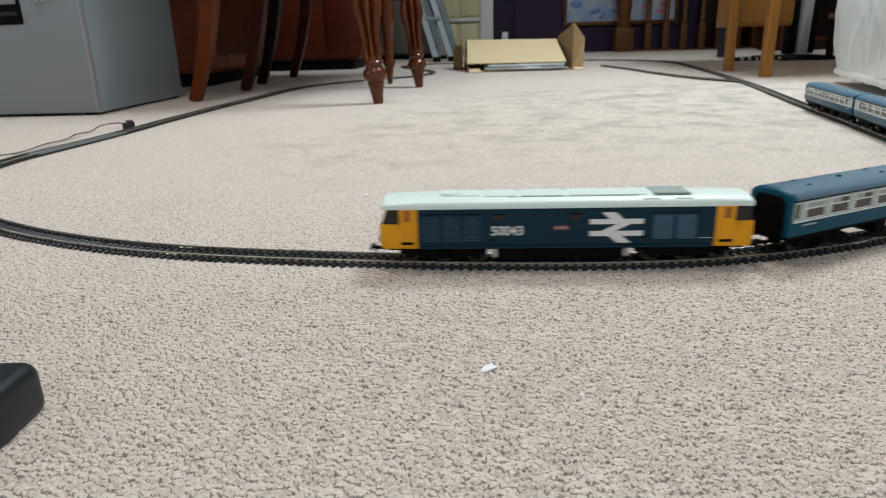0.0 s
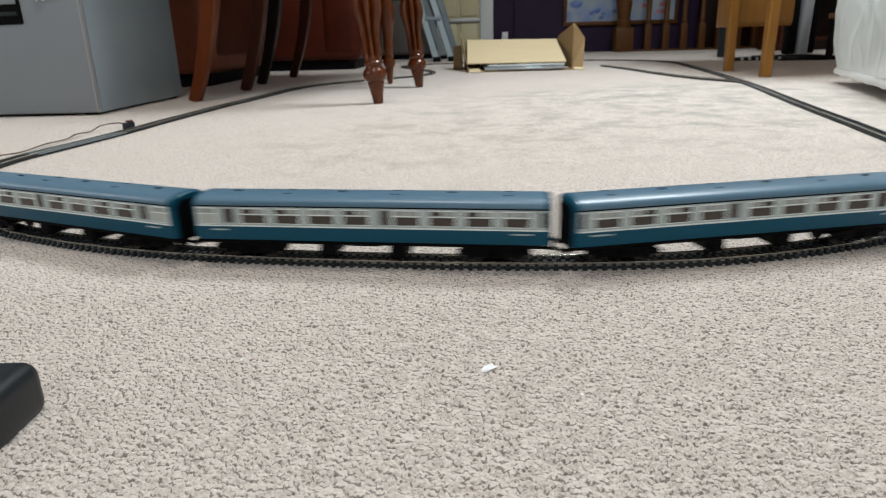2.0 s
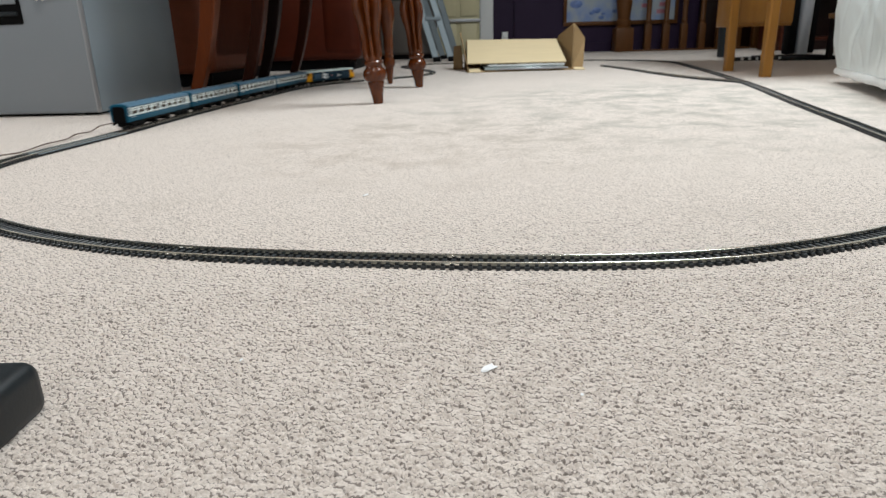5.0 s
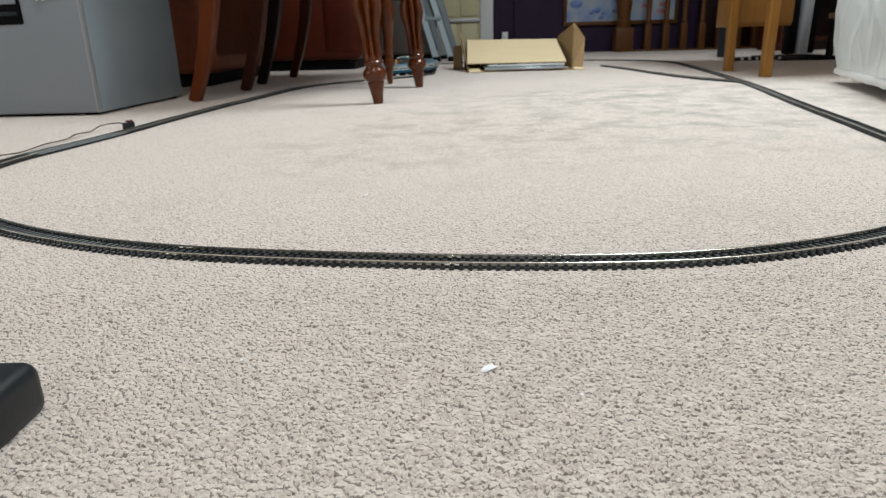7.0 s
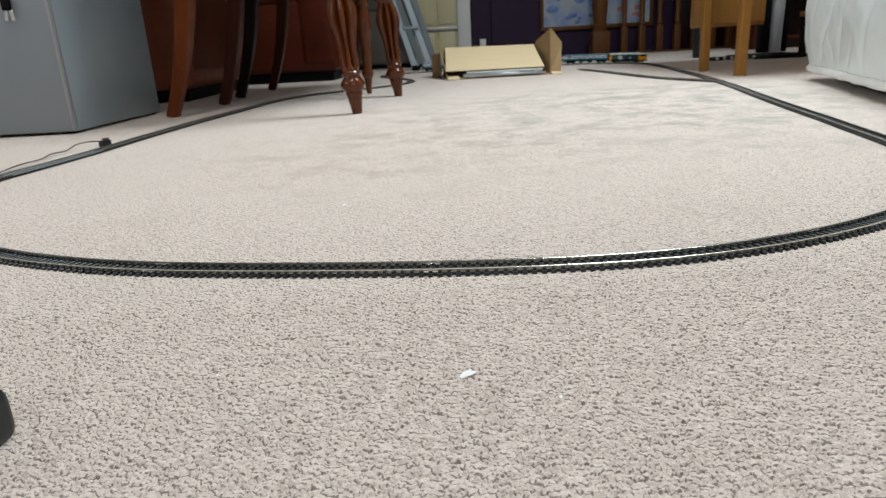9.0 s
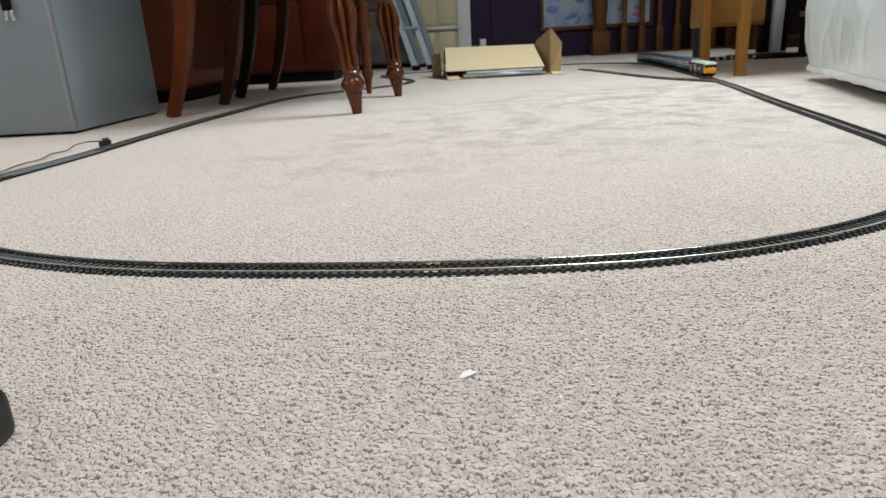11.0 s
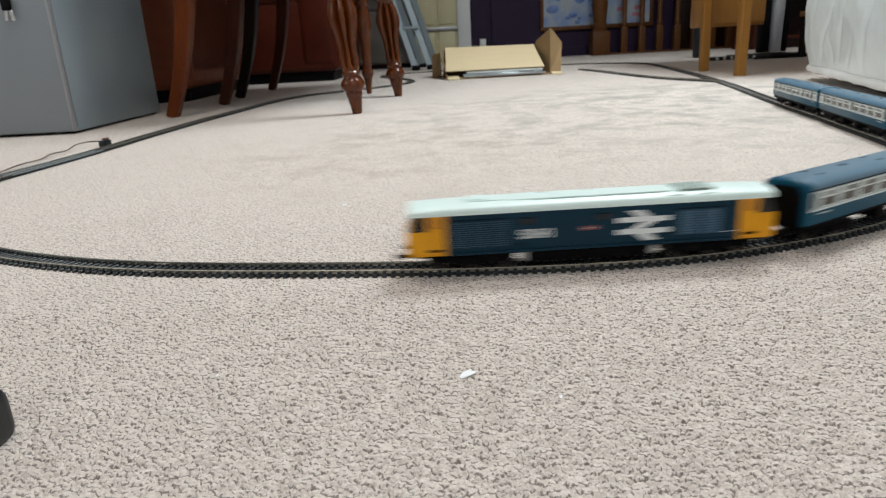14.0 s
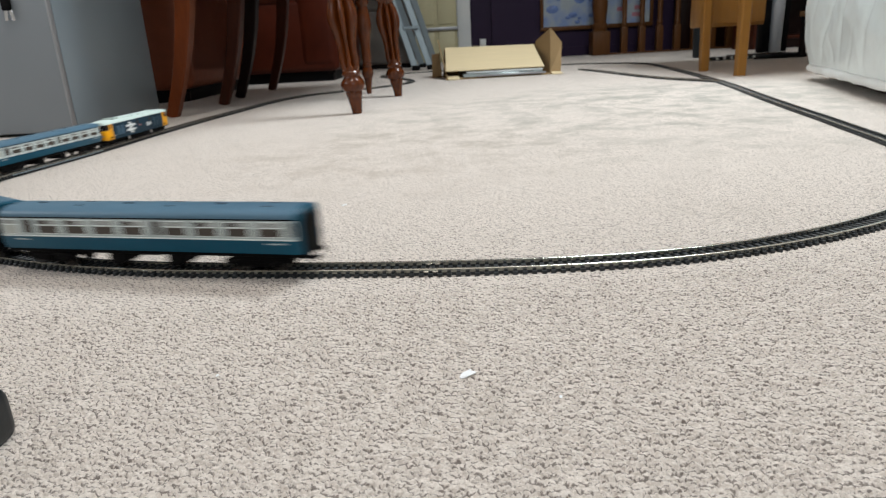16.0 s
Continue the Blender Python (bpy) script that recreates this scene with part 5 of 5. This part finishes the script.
def wall_things():
    t = thing("framed_picture", Matrix(), "wide framed print with blue and red patches on the purple wall", "picture")
    y = 5.318
    part("print", block(1.0, 1.83, y - 0.012, y - 0.004, 0.225, 0.62), PICTURE, t, "pale faded print")
    rng = random.Random(5)
    for k in range(15):
        x, z, r = 1.06 + rng.random() * 0.36, 0.25 + rng.random() * 0.22, 0.01 + rng.random() * 0.022
        bm = bmesh.new()
        lathe(bm, [(r, 0), (r * 0.9, 0.001)], 9, m=Matrix.Translation((x, y - 0.0125 - 0.0006 * k, z)) @ pose(0, 0, 0, 90) @ Matrix.Diagonal((1.6, 1, 1, 1)))
        part("patch", bm, material("blue_print", (0.09, 0.15, 0.34), rough=0.4, vary=0.7, scale=40) if k == 0 else bpy.data.materials["blue_print"], t, "blue patch of the print")
    for k in range(4):
        x, z = 1.56 + rng.random() * 0.22, 0.27 + rng.random() * 0.15
        part("patch", block(x, x + 0.06, y - 0.0145 - 0.0006 * k, y - 0.012, z, z + 0.03), PRINT_RED, t, "reddish patch of the print")
    for a, b, c, d in ((0.975, 1.855, 0.195, 0.225), (0.975, 1.855, 0.62, 0.65), (0.975, 1.0, 0.225, 0.62), (1.83, 1.855, 0.225, 0.62)):
        part("frame", block(a, b, y - 0.03, y - 0.002, c, d, 0.004), PINE_DARK, t, "brown wooden frame")
    s = thing("wall_socket", Matrix(), "white plastic wall socket box", "socket")
    part("plate", block(0.505, 0.552, 5.325, 5.349, 0.055, 0.165, 0.004), WHITE_PAINT, s)
    part("switch", block(0.52, 0.535, 5.319, 5.326, 0.12, 0.14, 0.002), WHITE_PAINT, s)
    n = thing("notice_board", Matrix(), "small white framed notice on the purple wall", "notice")
    part("board", block(2.06, 2.2, 5.29, 5.319, 0.33, 0.6, 0.004), WHITE_PAINT, n)
    part("face", block(2.075, 2.185, 5.286, 5.2905, 0.345, 0.59, 0.001, 1), PRINT_RED, n)
    c = thing("wooden_chest", Matrix(), "dark brown wooden chest beyond the balustrade", "chest")
    part("body", block(2.02, 2.5, 5.2, 5.31, 0.0, 0.5, 0.006), DARK_WOOD, c)
    # narrow turned post standing in for a dark leg behind the desk
    w = thing("black_waste_bin", Matrix(), "narrow black post standing behind the desk", "bin")
    bm = bmesh.new()
    lathe(bm, [(0.03, 0), (0.036, 0.005), (0.042, 0.26), (0.044, 0.27), (0.04, 0.268), (0.034, 0.02)], 24, m=Matrix.Translation((1.575, 3.72, 0)))
    part("shell", bm, SOFT_BLACK, w)


def bookcase():
    t = thing("bookcase", Matrix(), "tall dark brown wooden bookcase standing by the balustrade", "bookcase")
    x0, x1, y0, y1, h = 2.24, 2.96, 4.45, 4.75, 1.8
    part("back_panel", block(x0 + 0.022, x1 - 0.022, y1 - 0.015, y1 - 0.003, 0.0, h - 0.022), DARK_WOOD, t)
    for a in (x0, x1 - 0.022):
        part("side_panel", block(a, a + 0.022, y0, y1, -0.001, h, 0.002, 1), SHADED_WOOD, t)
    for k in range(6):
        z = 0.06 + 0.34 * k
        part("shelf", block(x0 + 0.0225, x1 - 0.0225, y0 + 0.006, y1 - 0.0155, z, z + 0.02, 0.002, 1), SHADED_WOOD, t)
    part("plinth", block(x0 + 0.0225, x1 - 0.0225, y0 + 0.012, y0 + 0.03, 0.0, 0.0595), DARK_WOOD, t)


def smooth_way(C, steps):
    """A smooth line through the given points."""
    P = []
    for i in range(len(C) - 1):
        a, b, c, d = C[max(i - 1, 0)], C[i], C[i + 1], C[min(i + 2, len(C) - 1)]
        for k in range(steps):
            u = k / steps
            P.append(.5 * (2 * b + (c - a) * u + (2 * a - 5 * b + 4 * c - d) * u * u + (3 * b - a - 3 * c + d) * u ** 3))
    return P + [C[-1]]


def foreground_things():
    t = thing("power_controller", Matrix(), "black rounded plastic controller box lying on carpet", "controller")
    part("case", block(-0.33, -0.1845, 0.165, 0.268, -0.001, 0.0262, 0.0075, 5), SOFT_BLACK, t)
    part("dial", lathe(bmesh.new(), [(0.02, 0.025), (0.02, 0.033), (0.017, 0.035)], 24, m=Matrix.Translation((-0.275, 0.215, 0))), BLACK_GAP, t, "black control knob")

    def scrap(x, y, r, squash, turn, seed, label):
        rng = random.Random(seed)
        bm = bmesh.new()
        out = [(r * (0.6 + 0.55 * rng.random()) * math.cos(a), r * squash * (0.6 + 0.55 * rng.random()) * math.sin(a)) for a in [2 * math.pi * k / 13 for k in range(13)]]
        prism(bm, out, 0, 0.12 * r, "z")
        for v in bm.verts:
            v.co.z += 0.22 * r * math.sin(v.co.x / r * 2.2) + 0.15 * v.co.y
        bmesh.ops.transform(bm, matrix=pose(x, y, 0.0022, 6, 4, turn), verts=bm.verts)
        tagged(mesh_object("paper_scrap", bm, PAPER), label, "scrap", "scraps on the carpet")

    scrap(0.021, 0.2885, 0.0042, 0.62, 12, 2, "torn white paper scrap lying on the carpet")
    scrap(-0.080, 0.668, 0.0032, 0.6, 0, 5, "tiny white paper scrap inside the track loop")
    scrap(-0.107, 0.305, 0.0012, 0.7, 40, 7, "tiny pale speck lying on the carpet")
    scrap(0.062, 0.262, 0.0011, 0.7, 70, 9, "tiny pale speck lying on the carpet")
    # plug and wires beside the powered section
    p = thing("power_plug", Matrix.Translation((-0.618, 1.312, 0.0)) @ Matrix.Rotation(radians(80), 4, "Z"), "black track power plug with a reddish cap", "plug")
    part("body", block(-0.014, 0.010, -0.007, 0.007, -0.0015, 0.0115, 0.003, 3), SOFT_BLACK, p)
    part("cap", block(-0.004, 0.008, -0.005, 0.005, 0.0117, 0.015, 0.0015, 2), material("reddish_cap", (0.16, 0.05, 0.035), rough=0.5, vary=0.2), p, "dull red cap")
    for k, z in ((0, 0.010), (1, 0.006)):
        bm = bmesh.new()
        way = [(-0.628, 1.315, 0.007), (-0.645, 1.318, 0.0085), (-0.659, 1.285, 0.008), (-0.658, 1.240, 0.003), (-0.662, 1.200, 0.004), (-0.656, 1.150, 0.0022), (-0.657, 1.09, 0.003),
               (-0.655, 1.02, 0.002), (-0.664, 0.98, 0.003), (-0.676, 0.92, 0.002), (-0.690, 0.84, 0.002), (-0.705, 0.74, 0.002)]
        pts = smooth_way([Vector((x - 0.0028 * k * min(1, n * 0.3), y, z + 0.0012 - 0.001 * k * (n % 2))) for n, (x, y, z) in enumerate(way)], 8)
        sweep(bm, pts, circle(0.0010, 7))
        tagged(mesh_object("track_wire", bm, WIRE_BROWN, True), "thin brown wire running along the track", "wire", "track wires")


def rooms_things():
    steel_cabinet()
    dining_table()
    sabre_chair(-0.684, 1.870, -6.5, CHERRY, "reddish wooden dining chair with swept legs", 0.0 + 0.36)
    # DARK_WOOD carries this chair's shade in its colour
    sabre_chair(-0.668, 2.53, -5, DARK_WOOD, "dark wooden dining chair, shade put into its colour", 0.40)
    sofa("leather_armchair", Matrix.Translation((-1.74, 2.47, 0)) @ Matrix.Rotation(radians(-1), 4, "Z"), 0.93, 0.85, "brown leather armchair with dark feet", 0.045, LEATHER_TAN_LIT)
    sofa("leather_sofa", Matrix.Translation((-1.75, 3.53, 0)) @ Matrix.Rotation(radians(-3), 4, "Z"), 1.36, 0.85, "reddish brown leather sofa", 0.05)
    sofa("fabric_armchair", Matrix.Translation((-0.62, 4.75, 0)), 0.62, 0.55, "grey fabric armchair by the wall", 0.03, GREY_FABRIC)
    step_ladder()
    cardboard_box()
    pine_desk()
    stand_and_strip()
    mattress()
    balustrade()
    wall_things()
    bookcase()
    foreground_things()


room()
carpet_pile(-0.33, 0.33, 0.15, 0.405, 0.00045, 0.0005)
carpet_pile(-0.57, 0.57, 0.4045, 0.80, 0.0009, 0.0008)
rooms_things()
train()
track()
siding()
motions()
